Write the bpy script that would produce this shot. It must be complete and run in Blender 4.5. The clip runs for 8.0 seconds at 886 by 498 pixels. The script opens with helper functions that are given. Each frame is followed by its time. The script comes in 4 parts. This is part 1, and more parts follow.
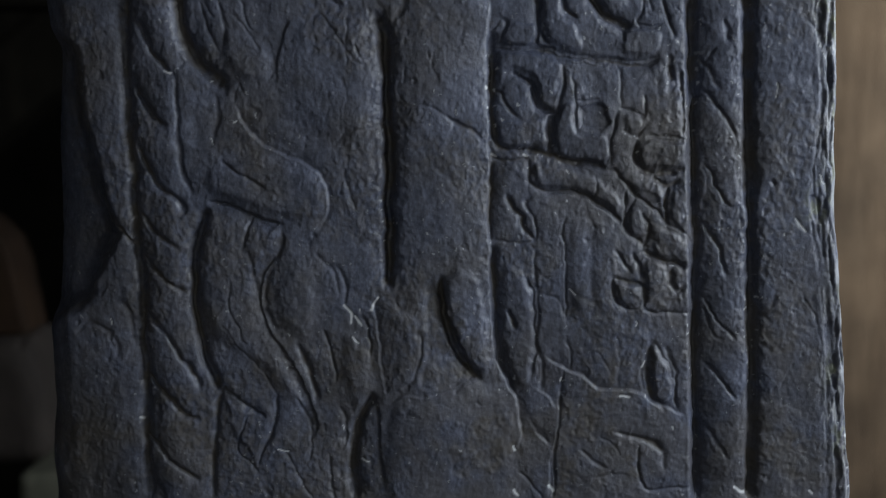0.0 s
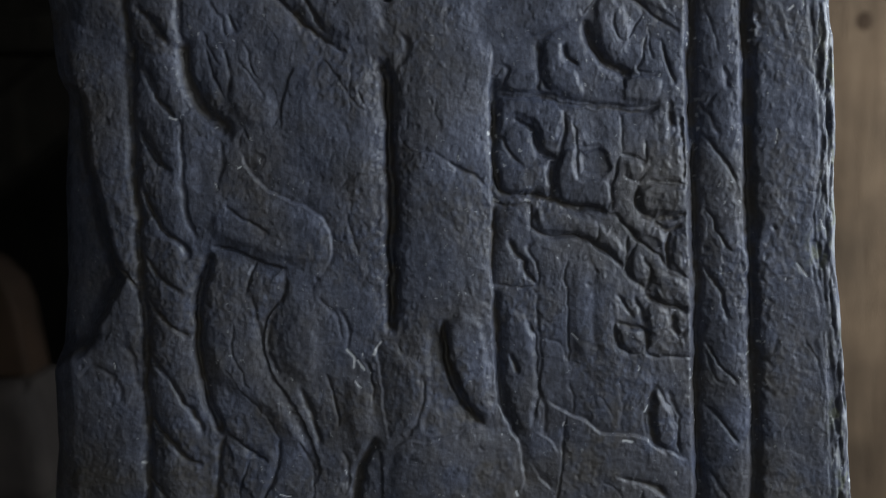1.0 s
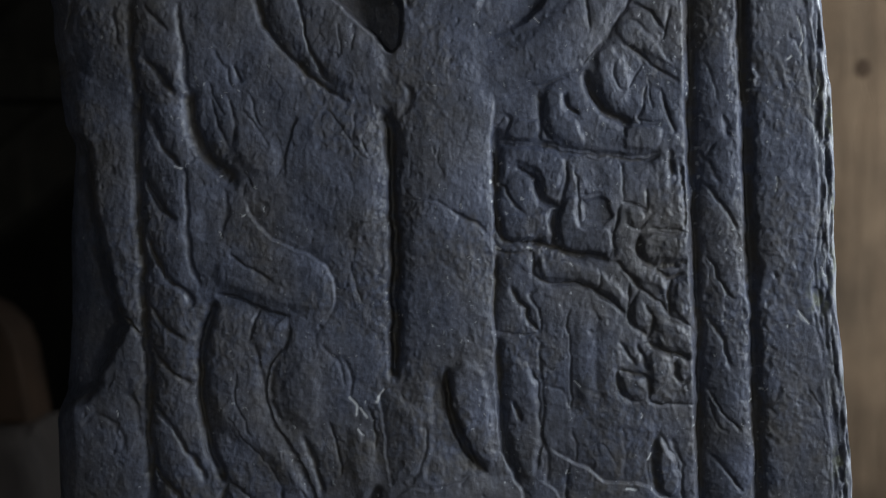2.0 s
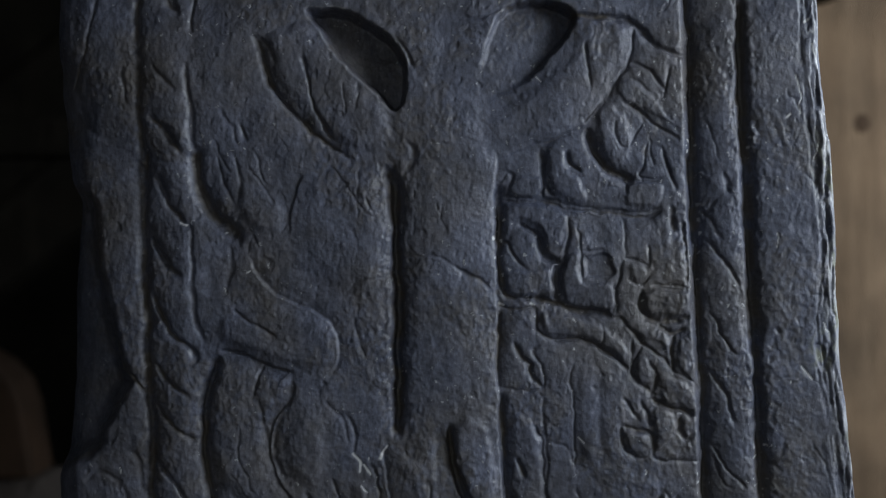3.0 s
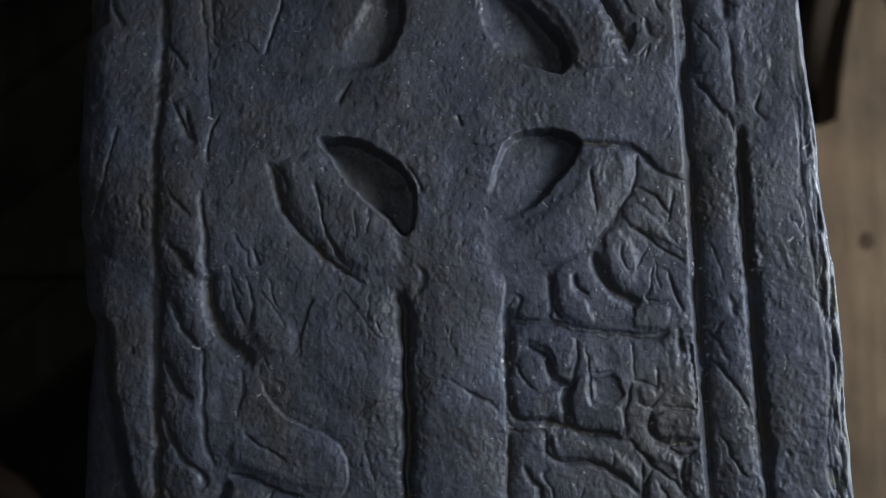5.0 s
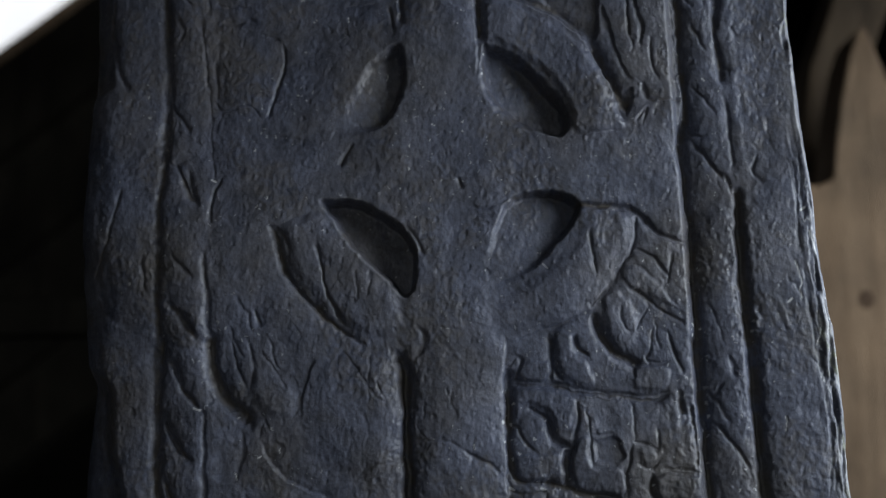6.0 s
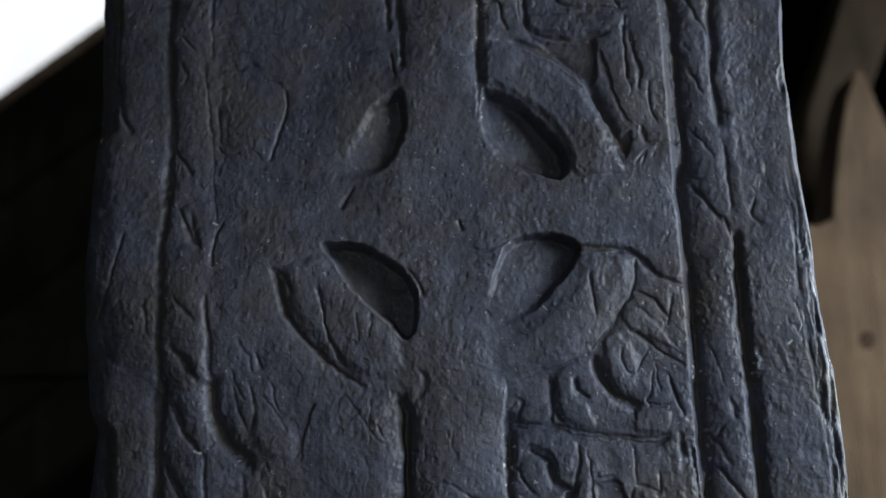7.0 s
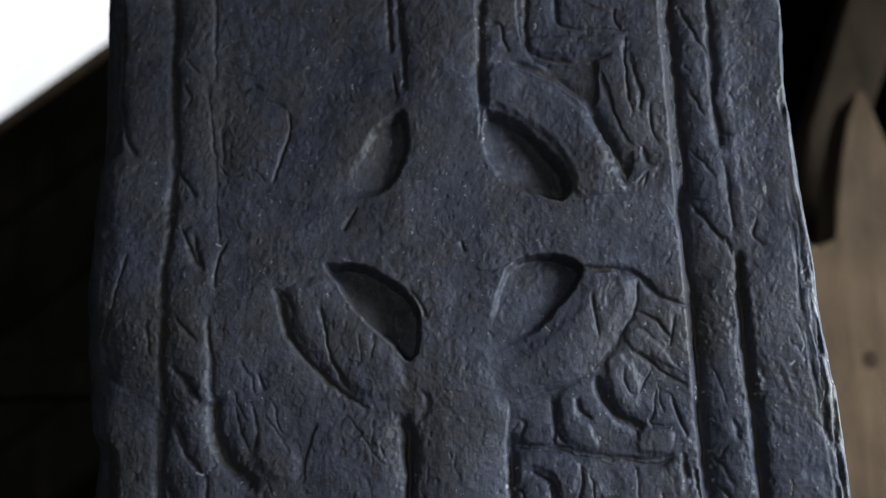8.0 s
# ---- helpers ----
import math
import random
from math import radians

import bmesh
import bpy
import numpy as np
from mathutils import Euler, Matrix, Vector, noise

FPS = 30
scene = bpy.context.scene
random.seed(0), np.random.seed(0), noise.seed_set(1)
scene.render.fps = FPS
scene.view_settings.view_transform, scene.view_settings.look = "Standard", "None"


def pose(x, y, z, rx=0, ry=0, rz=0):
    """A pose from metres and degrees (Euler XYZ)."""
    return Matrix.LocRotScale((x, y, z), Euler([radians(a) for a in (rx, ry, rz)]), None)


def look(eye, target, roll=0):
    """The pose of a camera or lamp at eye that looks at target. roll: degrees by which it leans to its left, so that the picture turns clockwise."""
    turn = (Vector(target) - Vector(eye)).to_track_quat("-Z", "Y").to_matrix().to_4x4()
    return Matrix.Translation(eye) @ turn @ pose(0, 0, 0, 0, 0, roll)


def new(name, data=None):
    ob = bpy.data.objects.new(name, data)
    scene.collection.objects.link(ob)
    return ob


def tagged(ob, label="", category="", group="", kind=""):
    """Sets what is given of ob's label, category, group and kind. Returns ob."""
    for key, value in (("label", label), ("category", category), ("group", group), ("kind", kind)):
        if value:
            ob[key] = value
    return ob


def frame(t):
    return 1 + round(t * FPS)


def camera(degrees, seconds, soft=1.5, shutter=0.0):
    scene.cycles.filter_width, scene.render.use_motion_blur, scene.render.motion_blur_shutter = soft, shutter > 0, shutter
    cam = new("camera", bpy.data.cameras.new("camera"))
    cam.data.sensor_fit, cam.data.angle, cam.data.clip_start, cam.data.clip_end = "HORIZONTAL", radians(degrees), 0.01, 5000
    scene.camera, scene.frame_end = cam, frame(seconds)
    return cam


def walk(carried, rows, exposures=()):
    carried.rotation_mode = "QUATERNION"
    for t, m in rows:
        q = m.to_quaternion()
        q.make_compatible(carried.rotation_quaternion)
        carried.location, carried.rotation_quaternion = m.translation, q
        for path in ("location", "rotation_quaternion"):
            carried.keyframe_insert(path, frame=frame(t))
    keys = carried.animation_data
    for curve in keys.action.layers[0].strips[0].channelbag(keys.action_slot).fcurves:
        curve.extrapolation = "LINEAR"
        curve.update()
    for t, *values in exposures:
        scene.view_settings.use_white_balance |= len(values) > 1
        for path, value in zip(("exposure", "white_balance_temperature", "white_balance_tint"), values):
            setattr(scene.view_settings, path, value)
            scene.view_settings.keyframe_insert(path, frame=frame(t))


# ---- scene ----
cam = camera(45.0, 8.0, 1.2)
cam.data.dof.use_dof = True
cam.data.dof.focus_distance, cam.data.dof.aperture_fstop = 0.69, 3.4
# A tripod head that tilts up: seconds, eye, yaw, pitch, roll.
ROWS = [
    (0, 0.0014, -0.6764, 1.1769, -0.474, -7.184, -0.506),
    (0.5, 0.0013, -0.6778, 1.1783, -0.415, -6.150, -0.537),
    (1, 0.0013, -0.6793, 1.1797, -0.362, -5.003, -0.539),
    (1.5, 0.0012, -0.6809, 1.1810, -0.330, -3.911, -0.552),
    (3, 0.0011, -0.6867, 1.1856, -0.109, 0.092, -0.625),
    (3.5, 0.0010, -0.6888, 1.1871, -0.079, 1.465, -0.629),
    (4, 0.0009, -0.6912, 1.1888, 0.082, 3.044, -0.649),
    (4.5, 0.0008, -0.6935, 1.1903, 0.241, 4.551, -0.715),
    (6, 0.0010, -0.7010, 1.1945, 0.285, 9.151, -0.825),
    (6.5, 0.0011, -0.7029, 1.1955, 0.307, 10.300, -0.882),
    (7, 0.0011, -0.7044, 1.1963, 0.288, 11.232, -0.904),
    (7.5, 0.0011, -0.7057, 1.1968, 0.346, 11.965, -0.949),
    (8, 0.0011, -0.7062, 1.1971, 0.400, 12.270, -0.949),
]
walk(cam, [(t, pose(x, y, z, 90 + pitch, 0, yaw) @ pose(0, 0, 0, 0, 0, roll)) for t, x, y, z, yaw, pitch, roll in ROWS])

# ---- world and light ----
world = bpy.data.worlds.new("world")
scene.world = world
world.use_nodes = True
sky = world.node_tree.nodes.new("ShaderNodeTexSky")
sky.sky_type, sky.sun_disc, sky.sun_elevation, sky.sun_rotation = "NISHITA", False, radians(35), radians(150)
world.node_tree.links.new(sky.outputs[0], world.node_tree.nodes["Background"].inputs[0])
world.node_tree.nodes["Background"].inputs[1].default_value = 0.1


def daylight(name, m, width, height, power, colour):
    """Sky-coloured area lamp set at an opening."""
    lamp = bpy.data.lights.new(name, "AREA")
    lamp.shape, lamp.size, lamp.size_y, lamp.energy, lamp.color = "RECTANGLE", width, height, power, colour
    ob = new(name, lamp)
    ob.matrix_world = m
    return ob


daylight("daylight_east", look((1.20, -0.28, 1.45), (0.0, -0.12, 0.95)), 1.2, 0.66, 28.5, (0.84, 0.92, 1.0))
# added fill from behind the camera, lifts the shade in the carving
daylight("fill_south", look((-0.3, -2.55, 1.3), (-0.3, 0.0, 1.15)), 1.0, 1.0, 3.0, (0.86, 0.93, 1.0))

# ---- materials ----


def material(name, rough=0.6, specular=0.4):
    m = bpy.data.materials.new(name)
    m.use_nodes = True
    t = m.node_tree
    b = t.nodes["Principled BSDF"]
    b.inputs["Roughness"].default_value = rough
    b.inputs["Specular IOR Level"].default_value = specular
    return m, t, b


def grain(t, scale, detail=6.0, rough=0.6, stretch=(1, 1, 1), source="Object"):
    co, mp, nz = t.nodes.new("ShaderNodeTexCoord"), t.nodes.new("ShaderNodeMapping"), t.nodes.new("ShaderNodeTexNoise")
    mp.inputs["Scale"].default_value = stretch
    nz.inputs["Scale"].default_value, nz.inputs["Detail"].default_value, nz.inputs["Roughness"].default_value = scale, detail, rough
    t.links.new(co.outputs[source], mp.inputs[0])
    t.links.new(mp.outputs[0], nz.inputs["Vector"])
    return nz.outputs["Fac"]


def ramp(t, fac, *stops):
    r = t.nodes.new("ShaderNodeValToRGB")
    while len(r.color_ramp.elements) < len(stops):
        r.color_ramp.elements.new(0.5)
    for e, (at, colour) in zip(r.color_ramp.elements, stops):
        e.position, e.color = at, (*colour, 1)
    t.links.new(fac, r.inputs[0])
    return r.outputs[0]


def mixed(t, fac, a, b, blend="MIX"):
    x = t.nodes.new("ShaderNodeMix")
    x.data_type, x.blend_type = "RGBA", blend
    for value, socket in ((fac, x.inputs[0]), (a, x.inputs[6]), (b, x.inputs[7])):
        if isinstance(value, float):
            socket.default_value = value
        elif isinstance(value, tuple):
            socket.default_value = (*value, 1)
        else:
            t.links.new(value, socket)
    return x.outputs[2]


def bump(t, b, *layers):
    """Relief from (height, distance in metres) pairs."""
    last = None
    for height, far in layers:
        n = t.nodes.new("ShaderNodeBump")
        n.inputs["Distance"].default_value, n.inputs["Strength"].default_value = far, 1.0
        t.links.new(height, n.inputs["Height"])
        if last:
            t.links.new(last, n.inputs["Normal"])
        last = n.outputs[0]
    t.links.new(last, b.inputs["Normal"])


def slate():
    m, t, b = material("slate", 0.6, 0.45)
    body = ramp(t, grain(t, 45, 8, 0.7), (0.32, (0.057, 0.064, 0.091)), (0.7, (0.103, 0.114, 0.160)))
    earth = ramp(t, grain(t, 11, 5, 0.65), (0.45, (0, 0, 0)), (0.68, (1, 1, 1)))
    body = mixed(t, mixed(t, 0.7, (0.0, 0.0, 0.0), earth), body, (0.088, 0.080, 0.072))
    fine = ramp(t, grain(t, 420, 4, 0.7, (1, 1, 0.45)), (0.34, (0.62, 0.62, 0.62)), (0.68, (1.34, 1.33, 1.30)))
    body = mixed(t, 1.0, body, fine, "MULTIPLY")
    co, cells = t.nodes.new("ShaderNodeTexCoord"), t.nodes.new("ShaderNodeTexVoronoi")
    cells.inputs["Scale"].default_value = 190
    warp = t.nodes.new("ShaderNodeTexNoise")
    warp.inputs["Scale"].default_value, warp.inputs["Detail"].default_value = 300, 3
    t.links.new(co.outputs["Object"], warp.inputs["Vector"])
    shift = t.nodes.new("ShaderNodeVectorMath")
    shift.operation = "MULTIPLY_ADD"
    shift.inputs[1].default_value = (0.006, 0.006, 0.009)
    t.links.new(warp.outputs["Color"], shift.inputs[0])
    t.links.new(co.outputs["Object"], shift.inputs[2])
    t.links.new(shift.outputs[0], cells.inputs["Vector"])
    specks = ramp(t, cells.outputs["Distance"], (0.06, (1, 1, 1)), (0.20, (0, 0, 0)))
    some = ramp(t, cells.outputs["Color"], (0.58, (0, 0, 0)), (0.78, (1, 1, 1)))
    body = mixed(t, mixed(t, 1.0, specks, some, "MULTIPLY"), body, (0.36, 0.37, 0.38))
    dull = ramp(t, grain(t, 24, 6, 0.7, (1, 1, 0.7)), (0.38, (0.78, 0.80, 0.84)), (0.62, (1.16, 1.14, 1.12)))
    body = mixed(t, 1.0, body, dull, "MULTIPLY")
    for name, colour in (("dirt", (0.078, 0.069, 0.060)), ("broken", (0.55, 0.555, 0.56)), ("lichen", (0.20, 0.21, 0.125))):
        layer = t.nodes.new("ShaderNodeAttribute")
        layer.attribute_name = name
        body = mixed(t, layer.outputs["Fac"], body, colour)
    geo = t.nodes.new("ShaderNodeNewGeometry")
    rubbed = ramp(t, geo.outputs["Pointiness"], (0.518, (0, 0, 0)), (0.575, (1, 1, 1)))
    broken = ramp(t, grain(t, 260, 4, 0.7), (0.42, (0, 0, 0)), (0.62, (1, 1, 1)))
    body = mixed(t, mixed(t, 1.0, rubbed, broken, "MULTIPLY"), body, (0.22, 0.225, 0.235))
    t.links.new(body, b.inputs["Base Color"])
    t.links.new(ramp(t, grain(t, 160, 5), (0.3, (0.36,) * 3), (0.7, (0.6,) * 3)), b.inputs["Roughness"])
    patchy = ramp(t, grain(t, 30, 4, 0.6), (0.40, (0.08, 0.08, 0.08)), (0.62, (1, 1, 1)))
    gritty = mixed(t, 1.0, grain(t, 480, 5, 0.72, (1, 1, 0.8)), patchy, "MULTIPLY")
    creased = t.nodes.new("ShaderNodeTexNoise")
    creased.noise_type = "RIDGED_MULTIFRACTAL"
    creased.inputs["Scale"].default_value, creased.inputs["Detail"].default_value = 85, 5
    t.links.new(shift.outputs[0], creased.inputs["Vector"])
    chipped = mixed(t, 1.0, ramp(t, creased.outputs["Fac"], (0.0, (1, 1, 1)), (1.0, (0, 0, 0))), patchy, "MULTIPLY")
    bump(t, b, (grain(t, 190, 5, 0.66), 0.0004), (chipped, 0.00035), (gritty, 0.0005))
    return m


def timber(name, dark, light, stretch, rough=0.75, gloss=0.12):
    m, t, b = material(name, rough, gloss)
    rings = grain(t, 5, 7, 0.7, stretch)
    body = ramp(t, rings, (0.3, dark), (0.7, light))
    stain = ramp(t, grain(t, 5, 4, 0.6), (0.35, (0.5, 0.5, 0.5)), (0.7, (1.2, 1.16, 1.1)))
    t.links.new(mixed(t, 1.0, body, stain, "MULTIPLY"), b.inputs["Base Color"])
    bump(t, b, (rings, 0.004), (grain(t, 60, 5, 0.6, stretch), 0.001))
    return m


def mottled(name, dark, light, scale, rough=0.85, relief=0.003):
    m, t, b = material(name, rough, 0.3)
    t.links.new(ramp(t, grain(t, scale, 7, 0.65), (0.3, dark), (0.7, light)), b.inputs["Base Color"])
    bump(t, b, (grain(t, scale * 3, 6, 0.65), relief))
    return m


SLATE = slate()
OAK = timber("weathered_oak", (0.095, 0.064, 0.040), (0.19, 0.136, 0.090), (6, 6, 0.7))
# near-black wood: the deep shade behind the slab is put into the colour
UNLIT_OAK = timber("unlit_dark_oak", (0.0058, 0.0056, 0.0048), (0.0135, 0.0122, 0.010), (6, 6, 0.7), 0.95, 0.02)
UNLIT_BOARDS = timber("unlit_boards", (0.006, 0.0058, 0.005), (0.0135, 0.0132, 0.011), (5, 5, 0.5), 0.95, 0.02)
PLASTER = mottled("grey_plaster", (0.16, 0.155, 0.145), (0.24, 0.235, 0.22), 4)
STONE = mottled("pale_mossy_stone", (0.06, 0.06, 0.043), (0.14, 0.135, 0.10), 14)
FLAGS = mottled("floor_flagstone", (0.07, 0.07, 0.068), (0.13, 0.125, 0.12), 5)

# ---- mesh helpers ----


def part(name, bm, mat, parent=None, label=""):
    """Links a bmesh as one mesh object under a thing."""
    me = bpy.data.meshes.new(name)
    bm.to_mesh(me)
    bm.free()
    me.materials.append(mat)
    ob = new(name, me)
    ob.parent = parent
    return tagged(ob, label)


def box(bm, lo, hi):
    r = bmesh.ops.create_cube(bm, size=1.0)
    size = [b - a for a, b in zip(lo, hi)]
    bmesh.ops.scale(bm, vec=size, verts=r["verts"])
    bmesh.ops.translate(bm, vec=[(a + b) / 2 for a, b in zip(lo, hi)], verts=r["verts"])
    return r["verts"]


def bevelled(bm, width, segments=2):
    bmesh.ops.bevel(bm, geom=bm.edges[:], offset=width, segments=segments, affect="EDGES", profile=0.5)
    return bm


def boxes(*pairs):
    bm = bmesh.new()
    for lo, hi in pairs:
        box(bm, lo, hi)
    return bm


def prism(outline, y0, y1):
    """A board whose outline (x, z) is cut through from y0 to y1."""
    bm = bmesh.new()
    front = [bm.verts.new((x, y0, z)) for x, z in outline]
    back = [bm.verts.new((x, y1, z)) for x, z in outline]
    n = len(outline)
    bm.faces.new(front)
    bm.faces.new(back[::-1])
    for i in range(n):
        bm.faces.new((front[i], back[i], back[(i + 1) % n], front[(i + 1) % n]))
    bmesh.ops.recalc_face_normals(bm, faces=bm.faces[:])
    return bm


# ---- the shelter ----
EAST, WEST, NORTH, SOUTH, TOP = 1.4, -1.9, 2.4, -2.6, 3.2


def structure(name, bm, mat, label, category):
    return tagged(part(name, bm, mat), label, category, kind="structure")


structure("floor", boxes(((WEST, SOUTH, -0.1), (EAST, NORTH, 0.0))), FLAGS, "worn grey stone floor of the shelter", "floor")
structure("ceiling", boxes(((WEST, SOUTH, TOP), (EAST, NORTH, TOP + 0.1))), UNLIT_OAK, "timber boarded ceiling of the shelter in the near-black shade colour", "ceiling")
structure("wall_south", boxes(((WEST, SOUTH - 0.2, 0), (EAST, SOUTH, 0.7)), ((WEST, SOUTH - 0.2, 1.9), (EAST, SOUTH, TOP)), ((WEST, SOUTH - 0.2, 0.7), (-0.82, SOUTH, 1.9)), ((0.22, SOUTH - 0.2, 0.7), (EAST, SOUTH, 1.9))), PLASTER, "plain grey plastered wall, unseen, with a hole added for the fill lamp", "wall")
structure("wall_west", boxes(((WEST - 0.2, SOUTH, 0), (WEST, NORTH, TOP))), UNLIT_BOARDS, "timber wall of the shelter, shade put into its near-black colour", "wall")
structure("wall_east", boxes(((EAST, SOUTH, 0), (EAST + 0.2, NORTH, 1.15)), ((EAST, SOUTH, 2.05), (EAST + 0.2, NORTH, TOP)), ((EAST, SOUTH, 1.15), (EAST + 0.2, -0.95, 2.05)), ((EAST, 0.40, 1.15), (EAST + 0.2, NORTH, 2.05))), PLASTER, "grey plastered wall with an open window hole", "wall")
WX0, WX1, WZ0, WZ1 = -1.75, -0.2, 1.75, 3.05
north = structure("wall_north", boxes(((WEST, NORTH, 0), (EAST, NORTH + 0.2, WZ0)), ((WEST, NORTH, WZ1), (EAST, NORTH + 0.2, TOP)), ((WEST, NORTH, WZ0), (WX0, NORTH + 0.2, WZ1)), ((WX1, NORTH, WZ0), (EAST, NORTH + 0.2, WZ1))), UNLIT_BOARDS, "boarded wall with a bright window, shade put into its colour", "wall")

# ---- the carved slab ----
# The face stands at y = 0 and looks towards -y; carving is given in millimetres across (x) and up (z).
CELL = 0.74
rows_z = np.concatenate([np.arange(0, 900, 12.0), np.arange(900, 1570, CELL), np.arange(1570, 1722, 4.0)])
LEFT = ((0, -270), (954, -260), (1031, -256), (1099, -253), (1162, -252), (1234, -249), (1289, -252), (1344, -251), (1397, -249), (1460, -250), (1546, -255), (1650, -240), (1720, -217))
RIGHT = ((0, 318), (926, 276), (992, 270), (1046, 265), (1107, 261), (1180, 258), (1232, 255), (1300, 250), (1350, 248), (1408, 244), (1465, 241), (1521, 241), (1650, 229), (1720, 204))
COLUMNS = 700


def side(spec, z):
    at, x = np.array(spec, float).T
    return np.interp(z, at, x)


rng = np.random.default_rng(7)


def soft_noise(shape, across, up):
    """Smooth noise of unit strength with the given grain in millimetres."""
    across, up = across / CELL, up / CELL
    raw = np.fft.rfft2(rng.standard_normal(shape))
    fy, fx = np.fft.fftfreq(shape[0])[:, None], np.fft.rfftfreq(shape[1])[None]
    out = np.fft.irfft2(raw * np.exp(-2 * np.pi**2 * ((fx * across) ** 2 + (fy * up) ** 2) / 2), shape)
    return out / out.std()


SHAPE = (len(rows_z), COLUMNS)
u = np.linspace(0, 1, COLUMNS)[None]
xl = (side(LEFT, rows_z) + 1.1 * soft_noise(SHAPE, 1, 30)[:, 0] + 0.2 * soft_noise(SHAPE, 1, 6)[:, 0])[:, None]
xr = (side(RIGHT, rows_z) + 1.0 * soft_noise(SHAPE, 1, 34)[:, 0] + 0.25 * soft_noise(SHAPE, 1, 7)[:, 0])[:, None]
X = xl + u * (xr - xl)
Z = np.repeat(rows_z[:, None], COLUMNS, 1)
# the chisel wanders a little
XW = X + 0.45 * soft_noise(SHAPE, 7, 7) + 0.35 * soft_noise(SHAPE, 2.5, 2.5)
ZW = Z + 0.45 * soft_noise(SHAPE, 7, 7) + 0.35 * soft_noise(SHAPE, 2.5, 2.5)
WIDE = 1 + 0.16 * soft_noise(SHAPE, 9, 9)
cut = np.zeros(SHAPE)
drop = np.zeros(SHAPE)
fresh = np.zeros(SHAPE)
rise = np.zeros(SHAPE)


def smooth(v):
    v = np.clip(v, 0, 1)
    return v * v * (3 - 2 * v)


def flowing(points, closed=False):
    """A smooth line through the points (Catmull-Rom)."""
    p = np.array(points, float)
    ends = (p[-1:], p[:2]) if closed else (2 * p[:1] - p[1:2], 2 * p[-1:] - p[-2:-1])
    q = np.concatenate([ends[0], p, ends[1]])
    t = np.linspace(0, 1, 5)[:-1, None]
    line = []
    for a, b, c, d in zip(q, q[1:], q[2:], q[3:]):
        line.append(0.5 * (2 * b + (c - a) * t + (2 * a - 5 * b + 4 * c - d) * t**2 + (3 * b - a - 3 * c + d) * t**3))
    return np.concatenate(line + [p[:1] if closed else p[-1:]])


def window(line, margin):
    """The part of the grid round a line."""
    z0, z1 = line[:, 1].min() - margin, line[:, 1].max() + margin
    i0, i1 = np.searchsorted(rows_z, (z0, z1))
    x0, x1 = line[:, 0].min() - margin, line[:, 0].max() + margin
    hit = np.flatnonzero((X[i0:i1].max(0) >= x0) & (X[i0:i1].min(0) <= x1))
    return slice(i0, i1), slice(hit[0], hit[-1] + 1)


def distance(line, w):
    """Distance to the line, the side (above 0: to its left) and how far along it the nearest place is."""
    x, z = XW[w], ZW[w]
    near, hand, along = np.full(x.shape, 1e9), np.zeros(x.shape), np.zeros(x.shape)
    lengths = np.hypot(*np.diff(line, axis=0).T)
    total, run = lengths.sum(), 0.0
    for (ax, az), (bx, bz), far in zip(line, line[1:], lengths):
        if far < 1e-6:
            continue
        dx, dz = (bx - ax) / far, (bz - az) / far
        s = (x - ax) * dx + (z - az) * dz
        c = np.clip(s, 0, far)
        d = np.hypot(x - ax - c * dx, z - az - c * dz)
        closer = d < near
        near = np.where(closer, d, near)
        hand = np.where(closer, (z - az) * dx - (x - ax) * dz, hand)
        along = np.where(closer, (run + s) / total, along)
        run += far
    return near, hand, along, total


def groove(points, width, depth):
    line = flowing(points)
    depth = min(depth, 0.55 * width)
    w = window(line, width * 1.6)
    d, _, along, total = distance(line, w)
    half = width / 2 * WIDE[w]
    end = min(0.25, 8.0 / total)
    taper = smooth(np.minimum(along + end * 0.4, 1 - along + end * 0.4) / end)
    cut[w] = np.maximum(cut[w], depth * taper * (1 - smooth((d / half - 0.05) / 1.05)))


def ledge(points, depth, fall):
    """The ground to the left of the line lies lower and rises again over a distance."""
    line = flowing(points)
    w = window(line, fall * 3.5)
    d, hand, along, total = distance(line, w)
    end = min(0.3, 14.0 / total)
    taper = smooth(np.minimum(along, 1 - along) / end)
    drop[w] = np.maximum(drop[w], depth * taper * smooth((d * np.sign(hand) + 0.5) / 1.6) * np.exp(-d / fall))


def field(points, margin):
    """Distance to a closed line and which places lie inside it."""
    line = flowing(points, True)
    w = window(line, margin)
    d = distance(line, w)[0]
    x, z = XW[w], ZW[w]
    inside = np.zeros(x.shape, bool)
    for (ax, az), (bx, bz) in zip(line, np.roll(line, -1, 0)):
        if az != bz:
            inside ^= ((az > z) != (bz > z)) & (x < (bx - ax) * (z - az) / (bz - az) + ax)
    return d, inside, x, z, line, w


def hollow(points, depth, slope, lean=(0.0, 0.0)):
    """A sunk field with sloping sides inside a closed line, deeper on the side to which it leans."""
    d, inside, x, z, line, w = field(points, slope)
    middle, size = line.mean(0), np.ptp(line, axis=0).max()
    towards = ((x - middle[0]) * lean[0] + (z - middle[1]) * lean[1]) / size
    lower = np.clip(0.55 + towards, 0.05, 1) if any(lean) else 1.0
    gentle = slope * (1 + 3.0 * smooth(-2.2 * towards))
    drop[w] += depth * lower * smooth(np.where(inside, d, -d) / gentle + 0.12)


